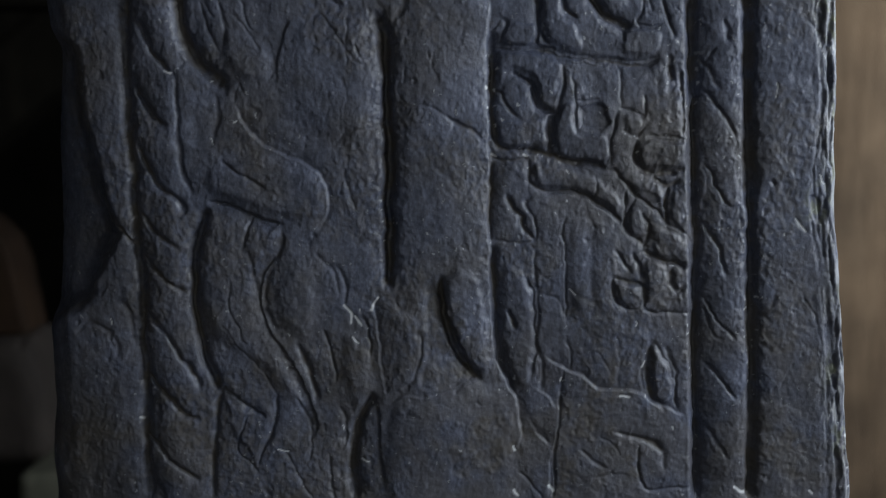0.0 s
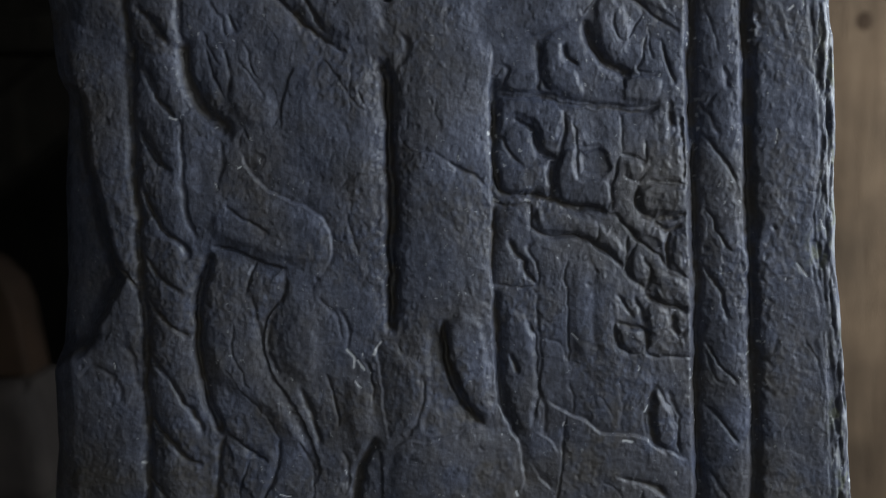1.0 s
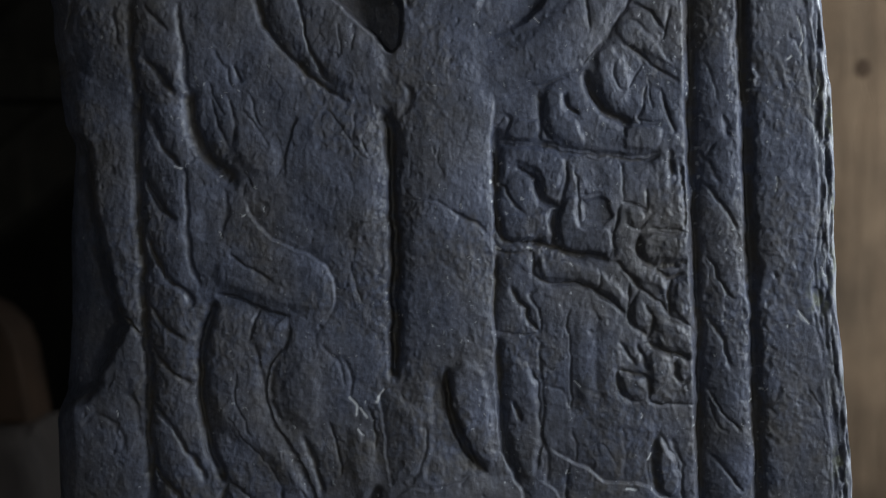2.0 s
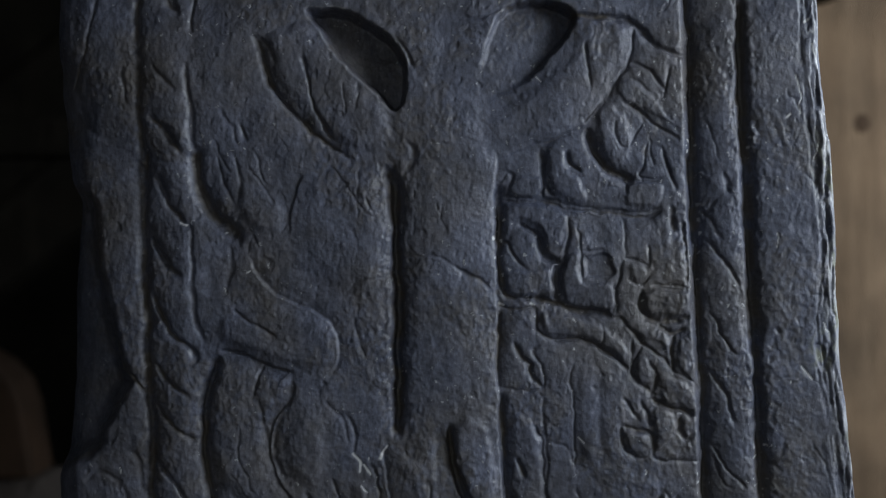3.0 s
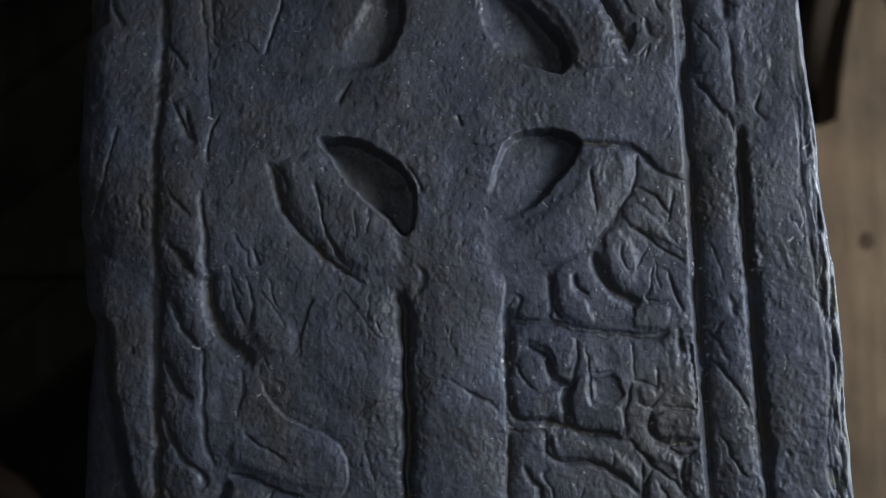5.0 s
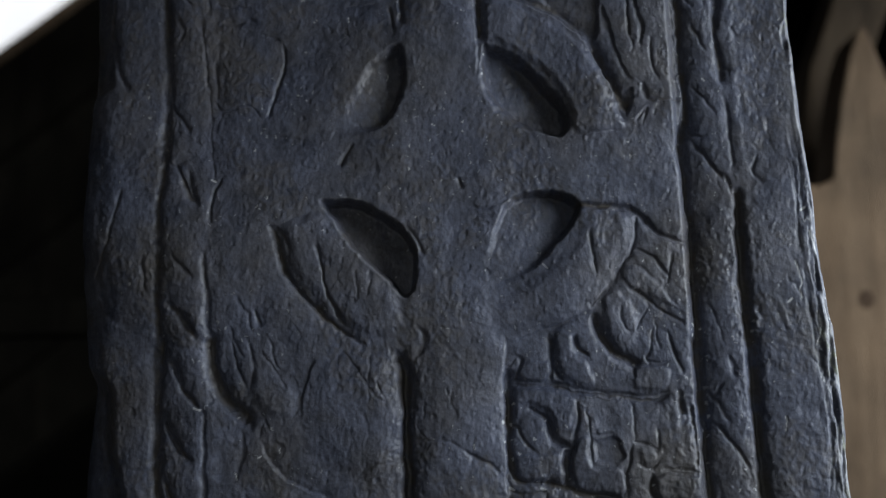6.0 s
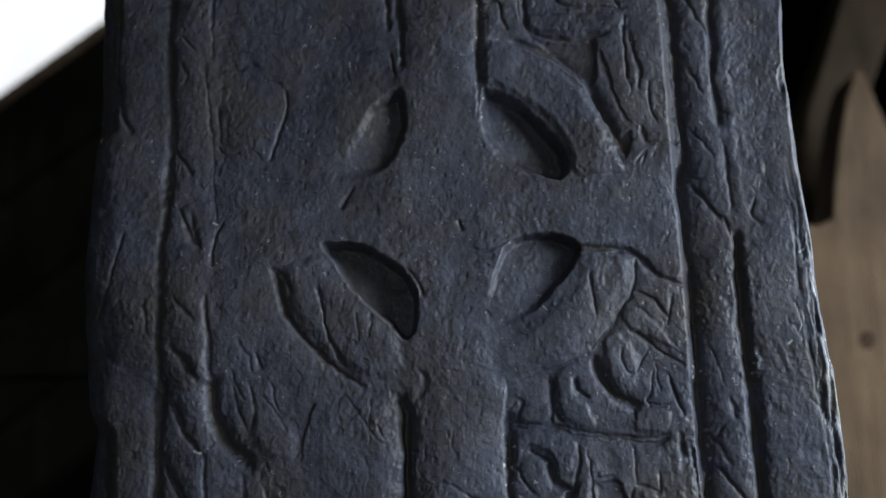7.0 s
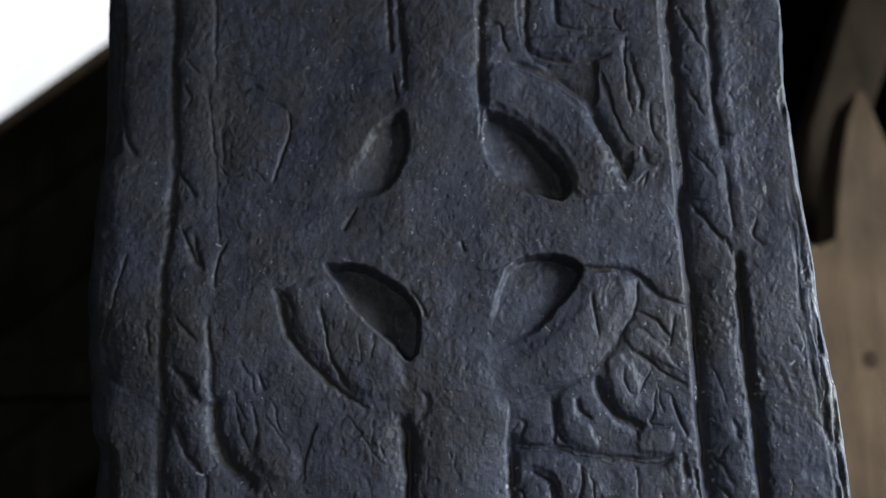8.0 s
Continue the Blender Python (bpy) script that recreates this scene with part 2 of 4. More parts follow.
def dish(points, depth, slope, lean):
    """A hollow whose floor runs out flush on one side and is deepest against the wall on the other."""
    d, inside, x, z, line, w = field(points, slope)
    ends = line @ np.array(lean)
    across = np.clip((x * lean[0] + z * lean[1] - ends.min()) / np.ptp(ends), 0, 1)
    drop[w] += depth * across**1.8 * smooth(np.where(inside, d, -d) / slope + 0.12)


def swell(points, height, slope):
    """A softly raised field inside a closed line."""
    d, inside, x, z, line, w = field(points, slope)
    rise[w] = np.maximum(rise[w], height * smooth(np.where(inside, d, -d) / slope + 0.12))


def scar(points, width):
    """A narrow fresh scratch that shows pale stone."""
    line = flowing(points)
    w = window(line, width * 2)
    d = distance(line, w)[0]
    fresh[w] = np.maximum(fresh[w], np.clip(1.4 - d / width * 1.6, 0, 1))
    cut[w] = np.maximum(cut[w], 0.5 * np.exp(-((d / width) ** 2)))


# cross shaft
groove([(-28, 1233), (-28, 1196), (-27, 1160), (-27, 1125), (-27, 1096), (-29, 1069)], 9.3, 5.5)
groove([(-23, 1235), (-24, 1216), (-23, 1196)], 3.5, 1.2)
ledge([(36, 1250), (36, 1178), (37, 1095), (38, 1048), (41, 1018), (51, 999), (55, 984), (56, 969), (54, 958)], 3.5, 9.4)
groove([(39, 1226), (38, 1195), (39, 1172), (42, 1161)], 6.0, 3.0)
groove([(39, 1092), (41, 1062), (42, 1033), (45, 1014), (52, 999)], 5.5, 2.4)
groove([(-21, 1192), (-15, 1183), (-6, 1183), (2, 1181), (10, 1175)], 1.8, 0.7)
groove([(9, 1176), (17, 1170), (26, 1167), (32, 1162)], 2.8, 2.0)
groove([(2, 1214), (2, 1206), (5, 1199)], 1.4, 0.6)
groove([(5, 1074), (6, 1061), (8, 1044), (12, 1031), (18, 1021), (24, 1014), (30, 1005)], 6.2, 2.6)
ledge([(30, 1003), (25, 1013), (21, 1025), (15, 1037), (10, 1050), (7, 1065), (6, 1075)], 4.5, 10.9)
groove([(-8, 1039), (-9, 1019), (-11, 1010), (-17, 1001)], 2.2, 1.0)
hollow([(-6, 1070), (4, 1070), (7, 1044), (12, 1029), (23, 1013), (27, 1005), (8, 999), (-8, 998), (-11, 1008), (-7, 1026)], 1.6, 5.1)
swell([(-38, 1050), (-24, 1056), (-10, 1045), (-9, 1022), (-14, 1004), (-28, 998), (-38, 1011)], 1.2, 9.5)
swell([(6, 1070), (18, 1081), (32, 1070), (37, 1033), (38, 1014), (30, 1011), (18, 1024), (11, 1037)], 1.4, 6.5)
ledge([(-31, 990), (-17, 995), (-3, 995), (12, 999), (29, 1005), (38, 1009)], 1.4, 7.3)
swell([(-28, 989), (-3, 993), (30, 1003), (51, 995), (55, 980), (53, 958), (50, 919), (-29, 920)], 1.0, 11.1)
groove([(-39, 996), (-47, 983), (-51, 966), (-53, 947), (-52, 927)], 8.1, 3.8)
ledge([(-29, 935), (-33, 945), (-35, 966), (-36, 988), (-41, 1000)], 1.6, 8.1)
# foot of the shaft and lower panel
ledge([(69, 1023), (76, 1017), (85, 1011), (96, 1007), (107, 1000), (118, 998), (133, 996), (144, 989), (155, 984), (167, 980)], 2.4, 6.6)
ledge([(165, 981), (169, 975), (171, 956), (171, 932)], 2.0, 5.9)
groove([(83, 1011), (82, 988), (80, 961), (79, 938), (78, 925)], 2.2, 2.6)
ledge([(63, 1003), (69, 997), (76, 990), (80, 981)], 1.6, 5.1)
ledge([(56, 987), (63, 976), (69, 967), (80, 958)], 2.4, 5.9)
ledge([(77, 958), (76, 946), (74, 925)], 1.6, 4.4)
ledge([(68, 1018), (67, 1008), (64, 1001)], 1.4, 4.4)
groove([(55, 943), (63, 936), (72, 925)], 2.2, 1.4)
groove([(70, 1021), (71, 1010), (70, 999)], 2.6, 1.0)
groove([(119, 970), (130, 967), (141, 963), (151, 956)], 4.4, 1.8)
groove([(151, 956), (153, 944)], 2.6, 1.2)
groove([(134, 960), (134, 947), (137, 934), (142, 930), (156, 931), (168, 932)], 2.6, 1.6)
groove([(97, 958), (105, 950), (112, 945)], 2.6, 1.0)
ledge([(132, 941), (119, 942), (101, 941)], 1.2, 4.5)
groove([(108, 968), (117, 961), (123, 952)], 1.8, 0.7)
groove([(141, 1030), (138, 1017), (139, 1002), (144, 991), (151, 984)], 5.1, 1.8)
groove([(141, 1031), (147, 1024), (153, 1014), (157, 1003)], 1.8, 1.0)
groove([(150, 1027), (155, 1015), (159, 1008)], 3.3, 1.2)
groove([(158, 1011), (157, 998), (159, 986)], 2.9, 1.6)
swell([(142, 1026), (148, 1021), (154, 1007), (156, 992), (149, 989), (142, 998)], 1.0, 2.9)
groove([(137, 1017), (134, 1008), (136, 998)], 2.2, 0.8)
groove([(106, 1023), (111, 1015), (114, 1010)], 1.8, 0.6)
groove([(87, 1032), (89, 1021), (87, 1012)], 2.2, 0.8)
groove([(118, 1032), (120, 1013), (118, 1000)], 3.3, 0.6)
# key pattern of the eastern panel, lower rows
groove([(39, 1097), (51, 1095), (67, 1096)], 2.5, 1.8)
groove([(66, 1091), (66, 1070)], 2.9, 1.0)
ledge([(63, 999), (67, 1018), (67, 1033), (66, 1055), (64, 1068), (57, 1078)], 2.2, 5.1)
groove([(66, 1068), (68, 1047), (67, 1029), (69, 1018)], 3.3, 1.2)
swell([(45, 1077), (56, 1078), (64, 1066), (66, 1033), (63, 1003), (51, 1007), (44, 1033)], 1.0, 5.1)
groove([(48, 1052), (51, 1046), (54, 1039)], 3.6, 2.2)
groove([(85, 1112), (83, 1102), (85, 1088), (86, 1062), (86, 1044)], 2.2, 1.6)
groove([(101, 1091), (103, 1069), (102, 1047)], 5.1, 0.4)
swell([(88, 1109), (99, 1111), (101, 1095), (100, 1054), (89, 1055), (87, 1091)], 0.7, 5.8)
swell([(104, 1106), (115, 1105), (119, 1087), (114, 1054), (104, 1054)], 0.3, 6.5)
groove([(69, 1062), (81, 1059), (85, 1047)], 2.5, 0.7)
groove([(38, 1146), (37, 1128), (37, 1097)], 3.9, 2.0)
groove([(49, 1125), (53, 1116), (58, 1113), (57, 1107), (62, 1101), (66, 1097)], 4.0, 2.4)
groove([(37, 1151), (49, 1147), (62, 1148)], 3.2, 1.6)
groove([(62, 1146), (62, 1135), (67, 1130), (76, 1127), (88, 1127), (97, 1124), (107, 1119), (116, 1112), (120, 1108)], 3.6, 2.0)
ledge([(63, 1128), (76, 1125), (88, 1124), (106, 1117), (119, 1107)], 1.2, 6.5)
swell([(65, 1144), (85, 1144), (103, 1137), (119, 1125), (118, 1113), (106, 1122), (88, 1128), (69, 1131)], 1.2, 3.6)
groove([(103, 1137), (105, 1131), (103, 1124)], 2.5, 0.8)
groove([(64, 1125), (61, 1120), (65, 1111), (67, 1102), (67, 1096)], 2.5, 1.2)
groove([(111, 1141), (117, 1140), (125, 1132), (131, 1125), (139, 1118), (145, 1113), (151, 1107)], 3.6, 2.2)
groove([(129, 1123), (124, 1114), (123, 1105), (127, 1100), (134, 1094), (138, 1091)], 3.2, 1.8)
groove([(125, 1129), (123, 1119), (123, 1107)], 3.2, 1.8)
swell([(125, 1115), (131, 1118), (136, 1110), (134, 1098), (126, 1104)], 0.9, 2.9)
groove([(150, 1130), (148, 1120), (150, 1108)], 4.0, 2.4)
groove([(135, 1111), (139, 1105), (137, 1096), (135, 1089)], 3.2, 1.6)
groove([(135, 1089), (143, 1085), (154, 1081), (164, 1077)], 4.7, 2.6)
groove([(150, 1107), (159, 1101), (166, 1093)], 1.8, 0.8)
swell([(141, 1106), (153, 1102), (165, 1092), (165, 1080), (154, 1084), (141, 1088)], 1.1, 3.3)
swell([(153, 1128), (164, 1128), (166, 1096), (157, 1103), (152, 1112)], 1.0, 3.2)
groove([(117, 1088), (122, 1082), (127, 1075)], 2.9, 1.6)
groove([(128, 1089), (132, 1080), (134, 1072)], 3.3, 1.6)
groove([(117, 1073), (115, 1064), (118, 1056), (125, 1052), (133, 1052)], 3.3, 2.0)
groove([(116, 1073), (125, 1070), (134, 1067), (136, 1061), (135, 1052)], 3.3, 2.0)
groove([(154, 1077), (153, 1069), (158, 1063), (163, 1066)], 4.4, 2.4)
groove([(136, 1051), (149, 1050), (167, 1048)], 2.6, 1.5)
swell([(118, 1069), (131, 1067), (134, 1056), (123, 1054), (118, 1061)], 1.0, 2.9)
swell([(136, 1083), (149, 1080), (151, 1065), (138, 1056), (136, 1069)], 1.0, 3.3)
swell([(153, 1061), (166, 1070), (167, 1051), (140, 1052)], 0.8, 3.3)
# key pattern, middle rows
groove([(39, 1218), (51, 1216), (67, 1216), (79, 1213), (98, 1210), (117, 1207), (134, 1207), (143, 1209)], 3.9, 2.2)
ledge([(143, 1208), (117, 1206), (98, 1208), (70, 1214)], 1.2, 4.9)
groove([(51, 1203), (59, 1199), (65, 1195)], 4.2, 2.4)
groove([(64, 1195), (65, 1188), (68, 1181), (73, 1178), (80, 1176)], 5.7, 3.2)
groove([(39, 1192), (44, 1190), (47, 1184), (51, 1178), (56, 1174)], 2.8, 2.0)
groove([(38, 1172), (40, 1163), (46, 1156), (60, 1153)], 5.3, 2.6)
hollow([(73, 1175), (73, 1175), (79, 1175), (79, 1175), (79, 1152), (79, 1152), (73, 1152), (73, 1152)], 3.4, 2.8)
groove([(58, 1153), (74, 1151), (85, 1148), (99, 1145), (110, 1142)], 6.4, 3.4)
groove([(113, 1163), (113, 1154), (111, 1144)], 2.9, 2.2)
groove([(83, 1204), (84, 1195), (80, 1184), (79, 1176)], 3.2, 1.8)
groove([(89, 1200), (91, 1184), (92, 1168)], 2.1, 1.2)
hollow([(93, 1181), (93, 1181), (106, 1184), (106, 1184), (111, 1180), (111, 1180), (114, 1172), (110, 1167), (110, 1167), (94, 1167), (94, 1167)], 2.2, 2.8)
hollow([(92, 1205), (105, 1206), (111, 1194), (109, 1187), (95, 1188)], 0.9, 5.7)
ledge([(94, 1166), (102, 1166), (110, 1166)], 1.0, 3.6)
groove([(91, 1184), (99, 1184), (106, 1185)], 1.8, 0.9)
groove([(118, 1206), (120, 1194), (119, 1180)], 2.5, 0.9)
groove([(119, 1179), (125, 1178), (135, 1175)], 2.8, 1.8)
groove([(134, 1189), (135, 1175)], 2.1, 1.2)
groove([(118, 1177), (116, 1166), (114, 1155), (113, 1144)], 3.6, 2.0)
groove([(121, 1165), (127, 1163), (132, 1164), (135, 1167)], 2.9, 1.6)
swell([(121, 1175), (131, 1174), (132, 1167), (124, 1165)], 0.9, 2.5)
groove([(150, 1206), (152, 1197)], 4.6, 2.6)
groove([(156, 1204), (158, 1192), (160, 1176), (160, 1162)], 3.2, 2.2)
groove([(143, 1201), (144, 1182), (143, 1164)], 3.6, 0.3)
groove([(150, 1194), (151, 1180), (150, 1171)], 3.2, 0.4)
groove([(130, 1159), (128, 1150), (131, 1144), (138, 1139), (149, 1139), (160, 1141)], 5.0, 2.8)
groove([(138, 1139), (144, 1134), (150, 1131), (157, 1135)], 4.7, 2.4)
ledge([(162, 1160), (149, 1161), (134, 1161)], 1.4, 4.3)
groove([(135, 1161), (149, 1162), (162, 1160)], 2.5, 1.6)
swell([(132, 1158), (158, 1159), (162, 1152), (158, 1143), (138, 1142), (132, 1148)], 1.4, 3.2)
swell([(42, 1214), (79, 1211), (81, 1195), (70, 1184), (66, 1198), (51, 1205), (43, 1195)], 1.0, 3.2)
swell([(42, 1172), (56, 1173), (71, 1174), (72, 1155), (49, 1157), (42, 1163)], 1.2, 3.2)
swell([(81, 1181), (90, 1182), (92, 1166), (111, 1164), (110, 1146), (81, 1152)], 1.2, 3.2)
swell([(120, 1132), (139, 1125), (147, 1115), (145, 1141), (131, 1140), (120, 1141)], 0.8, 3.2)
groove([(67, 1248), (67, 1233), (67, 1217)], 4.2, 2.2)
groove([(43, 1237), (48, 1233), (46, 1226), (42, 1220)], 3.2, 1.4)
swell([(48, 1231), (65, 1233), (65, 1219), (45, 1219)], 1.0, 2.8)
# interlace of the western panel
groove([(-156, 1252), (-156, 1235), (-151, 1219), (-144, 1208), (-134, 1199), (-128, 1196)], 10.5, 3.2)
groove([(-142, 1248), (-139, 1233), (-132, 1217)], 2.8, 1.0)
groove([(-131, 1250), (-128, 1231), (-130, 1217)], 2.8, 0.9)
groove([(-117, 1250), (-115, 1238), (-111, 1229)], 2.4, 0.9)
groove([(-124, 1184), (-120, 1196), (-116, 1189)], 2.1, 0.7)
ledge([(-106, 1193), (-99, 1199), (-96, 1208), (-99, 1220), (-105, 1231)], 1.6, 7.7)
swell([(-129, 1228), (-112, 1228), (-99, 1217), (-99, 1200), (-106, 1196), (-120, 1200), (-129, 1210)], 1.2, 7.7)
ledge([(-94, 1193), (-95, 1210), (-90, 1228), (-83, 1240)], 1.5, 14.0)
swell([(-82, 1239), (-42, 1241), (-33, 1227), (-34, 1164), (-58, 1157), (-86, 1172), (-93, 1200), (-90, 1224)], 1.4, 17.6)
groove([(-70, 1242), (-60, 1229), (-52, 1216), (-46, 1209), (-42, 1207)], 1.8, 0.8)
groove([(-55, 1199), (-53, 1192), (-54, 1178)], 1.8, 0.5)
groove([(-60, 1159), (-53, 1166), (-42, 1169), (-32, 1168)], 2.5, 0.8)
groove([(-54, 1143), (-52, 1129), (-48, 1116)], 1.8, 0.7)
ledge([(-124, 1186), (-118, 1171), (-112, 1164), (-102, 1157), (-86, 1149), (-77, 1144), (-70, 1138), (-66, 1127), (-67, 1116), (-73, 1102)], 2.0, 8.5)
groove([(-133, 1149), (-125, 1142), (-115, 1137), (-106, 1130)], 2.8, 1.5)
ledge([(-95, 1107), (-96, 1110), (-111, 1114), (-121, 1118), (-132, 1123), (-144, 1125)], 2.8, 7.9)
groove([(-141, 1123), (-130, 1121), (-120, 1117), (-108, 1113), (-95, 1108)], 3.2, 1.8)
swell([(-142, 1144), (-129, 1146), (-111, 1154), (-83, 1147), (-68, 1136), (-69, 1118), (-80, 1109), (-102, 1115), (-123, 1121), (-141, 1128)], 1.2, 7.1)
groove([(-114, 1113), (-118, 1104), (-120, 1093)], 2.9, 1.6)
groove([(-160, 1204), (-160, 1176), (-159, 1147), (-152, 1128)], 4.2, 1.2)
groove([(-134, 1191), (-134, 1177), (-137, 1165)], 3.2, 0.8)
groove([(-143, 1118), (-148, 1107), (-152, 1090), (-153, 1072), (-153, 1050), (-149, 1031), (-144, 1013), (-140, 1000)], 7.2, 3.6)
ledge([(-78, 962), (-76, 977), (-79, 992), (-83, 1004), (-88, 1013), (-95, 1025), (-104, 1037), (-108, 1051), (-110, 1064), (-106, 1078), (-99, 1087), (-93, 1097), (-95, 1107)], 1.9, 10.9)
groove([(-95, 1093), (-103, 1079), (-107, 1065), (-106, 1051), (-100, 1039)], 5.8, 1.0)
swell([(-142, 1116), (-116, 1111), (-96, 1106), (-96, 1093), (-107, 1082), (-111, 1064), (-107, 1046), (-90, 1012), (-82, 989), (-98, 997), (-119, 1020), (-140, 1035), (-150, 1057), (-150, 1090)], 1.3, 9.4)
groove([(-130, 1073), (-131, 1057), (-127, 1044), (-119, 1030)], 2.5, 0.9)
groove([(-135, 1043), (-125, 1030), (-116, 1018), (-102, 998)], 1.5, 0.9)
groove([(-117, 1090), (-115, 1075), (-110, 1057)], 3.2, 0.8)
swell([(-96, 1078), (-77, 1082), (-73, 1060), (-79, 1034), (-93, 1038), (-101, 1057)], 1.2, 9.4)
groove([(-88, 1030), (-83, 1019), (-77, 1003), (-75, 992)], 5.5, 1.7)
groove([(-70, 1039), (-65, 1022), (-62, 1006)], 2.5, 1.4)
swell([(-59, 1034), (-46, 1038), (-39, 1019), (-39, 996), (-50, 985), (-59, 1000)], 1.3, 9.5)
groove([(-137, 1001), (-130, 997), (-123, 991), (-109, 981)], 4.0, 2.2)
groove([(-137, 1001), (-141, 983), (-144, 960), (-146, 928)], 5.5, 2.0)
groove([(-101, 997), (-103, 978), (-110, 963), (-116, 951)], 3.3, 1.6)
groove([(-122, 982), (-126, 970), (-128, 960), (-116, 946)], 2.6, 1.3)
swell([(-134, 996), (-120, 987), (-105, 990), (-108, 967), (-117, 954), (-124, 963), (-133, 975)], 0.9, 4.4)
groove([(-90, 997), (-82, 982), (-79, 963), (-83, 948)], 2.2, 0.9)
groove([(-69, 957), (-67, 944), (-66, 928)], 2.6, 1.2)
groove([(-61, 989), (-57, 974), (-59, 959)], 2.9, 1.0)
groove([(-74, 1089), (-63, 1078), (-60, 1063)], 2.9, 0.7)
groove([(-61, 1082), (-55, 1069), (-56, 1056)], 2.9, 1.0)
ledge([(-34, 1063), (-38, 1052), (-36, 1034), (-33, 1011), (-31, 995)], 1.6, 9.5)
groove([(-46, 1049), (-42, 1038), (-41, 1019)], 2.9, 1.2)
groove([(-97, 959), (-90, 944), (-79, 927)], 2.2, 1.0)
# western cord, lower part
groove([(-190, 1252), (-192, 1207), (-192, 1165), (-191, 1137), (-190, 1108), (-188, 1083), (-188, 1050), (-188, 1013), (-188, 976), (-188, 928)], 9.3, 2.6)
groove([(-150, 1110), (-153, 1090), (-155, 1068), (-153, 1039), (-149, 1016)], 3.2, 1.4)
groove([(-182, 1236), (-178, 1224), (-172, 1214), (-164, 1206)], 4.6, 2.4)
groove([(-185, 1196), (-180, 1186), (-174, 1177), (-167, 1170)], 4.9, 2.6)
groove([(-186, 1158), (-181, 1146), (-174, 1134), (-164, 1127), (-157, 1117)], 4.6, 2.4)
groove([(-186, 1117), (-181, 1109), (-172, 1100), (-162, 1093)], 3.6, 1.8)
groove([(-186, 1090), (-178, 1079), (-169, 1070), (-158, 1064)], 4.0, 2.2)
groove([(-187, 1053), (-178, 1043), (-169, 1031), (-163, 1022), (-156, 1014), (-152, 1002)], 4.7, 2.4)
groove([(-187, 1012), (-180, 1003), (-171, 993), (-162, 985), (-153, 981)], 4.7, 2.6)
groove([(-188, 974), (-181, 965), (-173, 955), (-165, 947), (-155, 940)], 4.4, 2.2)
groove([(-187, 938), (-177, 928)], 4.1, 2.0)
# eastern cord, lower part
groove([(163, 1248), (166, 1204), (167, 1159), (170, 1087), (171, 1013), (174, 924)], 7.2, 3.3)
groove([(199, 1247), (201, 1176), (204, 1105), (207, 1031), (210, 923)], 9.8, 4.6)
groove([(173, 1191), (183, 1178), (192, 1162)], 3.2, 1.8)
groove([(173, 1144), (178, 1139), (184, 1126), (190, 1116)], 3.2, 1.8)
groove([(173, 1141), (177, 1128), (183, 1119), (190, 1116)], 1.4, 0.8)
groove([(174, 1106), (180, 1095), (186, 1086), (189, 1072)], 3.6, 1.8)
groove([(175, 1057), (181, 1047), (188, 1040), (196, 1031)], 2.9, 2.0)
groove([(175, 1051), (181, 1035), (186, 1029)], 2.6, 1.0)
groove([(177, 1015), (184, 1007), (191, 998), (197, 991)], 3.3, 1.8)
groove([(179, 971), (186, 960), (193, 950)], 3.0, 1.0)
groove([(184, 1235), (188, 1224)], 3.2, 1.6)
groove([(179, 1218), (175, 1211), (171, 1204)], 2.1, 1.0)
# cross head: borders and cords, upper part
groove([(-197, 1549), (-195, 1485), (-192, 1431), (-191, 1370), (-193, 1343), (-193, 1293), (-193, 1256), (-193, 1219), (-193, 1189)], 9.2, 1.9)
groove([(-192, 1441), (-190, 1410), (-191, 1382)], 6.2, 1.0)
groove([(-167, 1549), (-165, 1510), (-164, 1478)], 4.4, 1.0)
groove([(-152, 1359), (-157, 1343), (-158, 1329)], 3.4, 1.6)
groove([(-162, 1308), (-159, 1277), (-158, 1237), (-154, 1218)], 6.3, 1.3)
groove([(-169, 1472), (-164, 1430), (-160, 1398), (-157, 1358)], 2.3, 0.7)
groove([(-187, 1497), (-177, 1485)], 3.2, 1.2)
groove([(-188, 1477), (-182, 1469), (-184, 1460)], 3.2, 0.9)
groove([(-189, 1438), (-189, 1414), (-182, 1403), (-174, 1393)], 3.5, 2.0)
groove([(-183, 1371), (-179, 1360), (-173, 1348), (-168, 1340)], 3.8, 2.2)
groove([(-176, 1366), (-172, 1354), (-168, 1342)], 3.1, 1.2)
groove([(-191, 1373), (-184, 1369), (-177, 1372)], 3.1, 1.0)
groove([(-184, 1307), (-177, 1300), (-169, 1290)], 3.4, 1.2)
groove([(-185, 1275), (-178, 1266), (-172, 1257), (-166, 1251)], 4.5, 2.2)
groove([(-185, 1236), (-178, 1226), (-173, 1215), (-166, 1206)], 4.1, 2.0)
groove([(162, 1364), (162, 1336), (164, 1317), (164, 1294), (165, 1272), (166, 1250), (166, 1220), (165, 1183)], 7.1, 3.2)
groove([(160, 1542), (160, 1495), (161, 1471), (162, 1440), (164, 1418), (164, 1395), (160, 1374), (162, 1356)], 6.6, 3.0)
groove([(185, 1541), (186, 1486), (186, 1452), (188, 1438), (190, 1419)], 5.9, 2.6)
groove([(190, 1411), (192, 1387), (193, 1359)], 3.5, 1.2)
groove([(195, 1344), (195, 1309), (197, 1279), (198, 1249), (200, 1220), (201, 1183)], 8.5, 4.2)
groove([(165, 1522), (171, 1510), (177, 1497), (184, 1486)], 3.6, 1.8)
groove([(166, 1478), (171, 1473)], 2.8, 1.0)
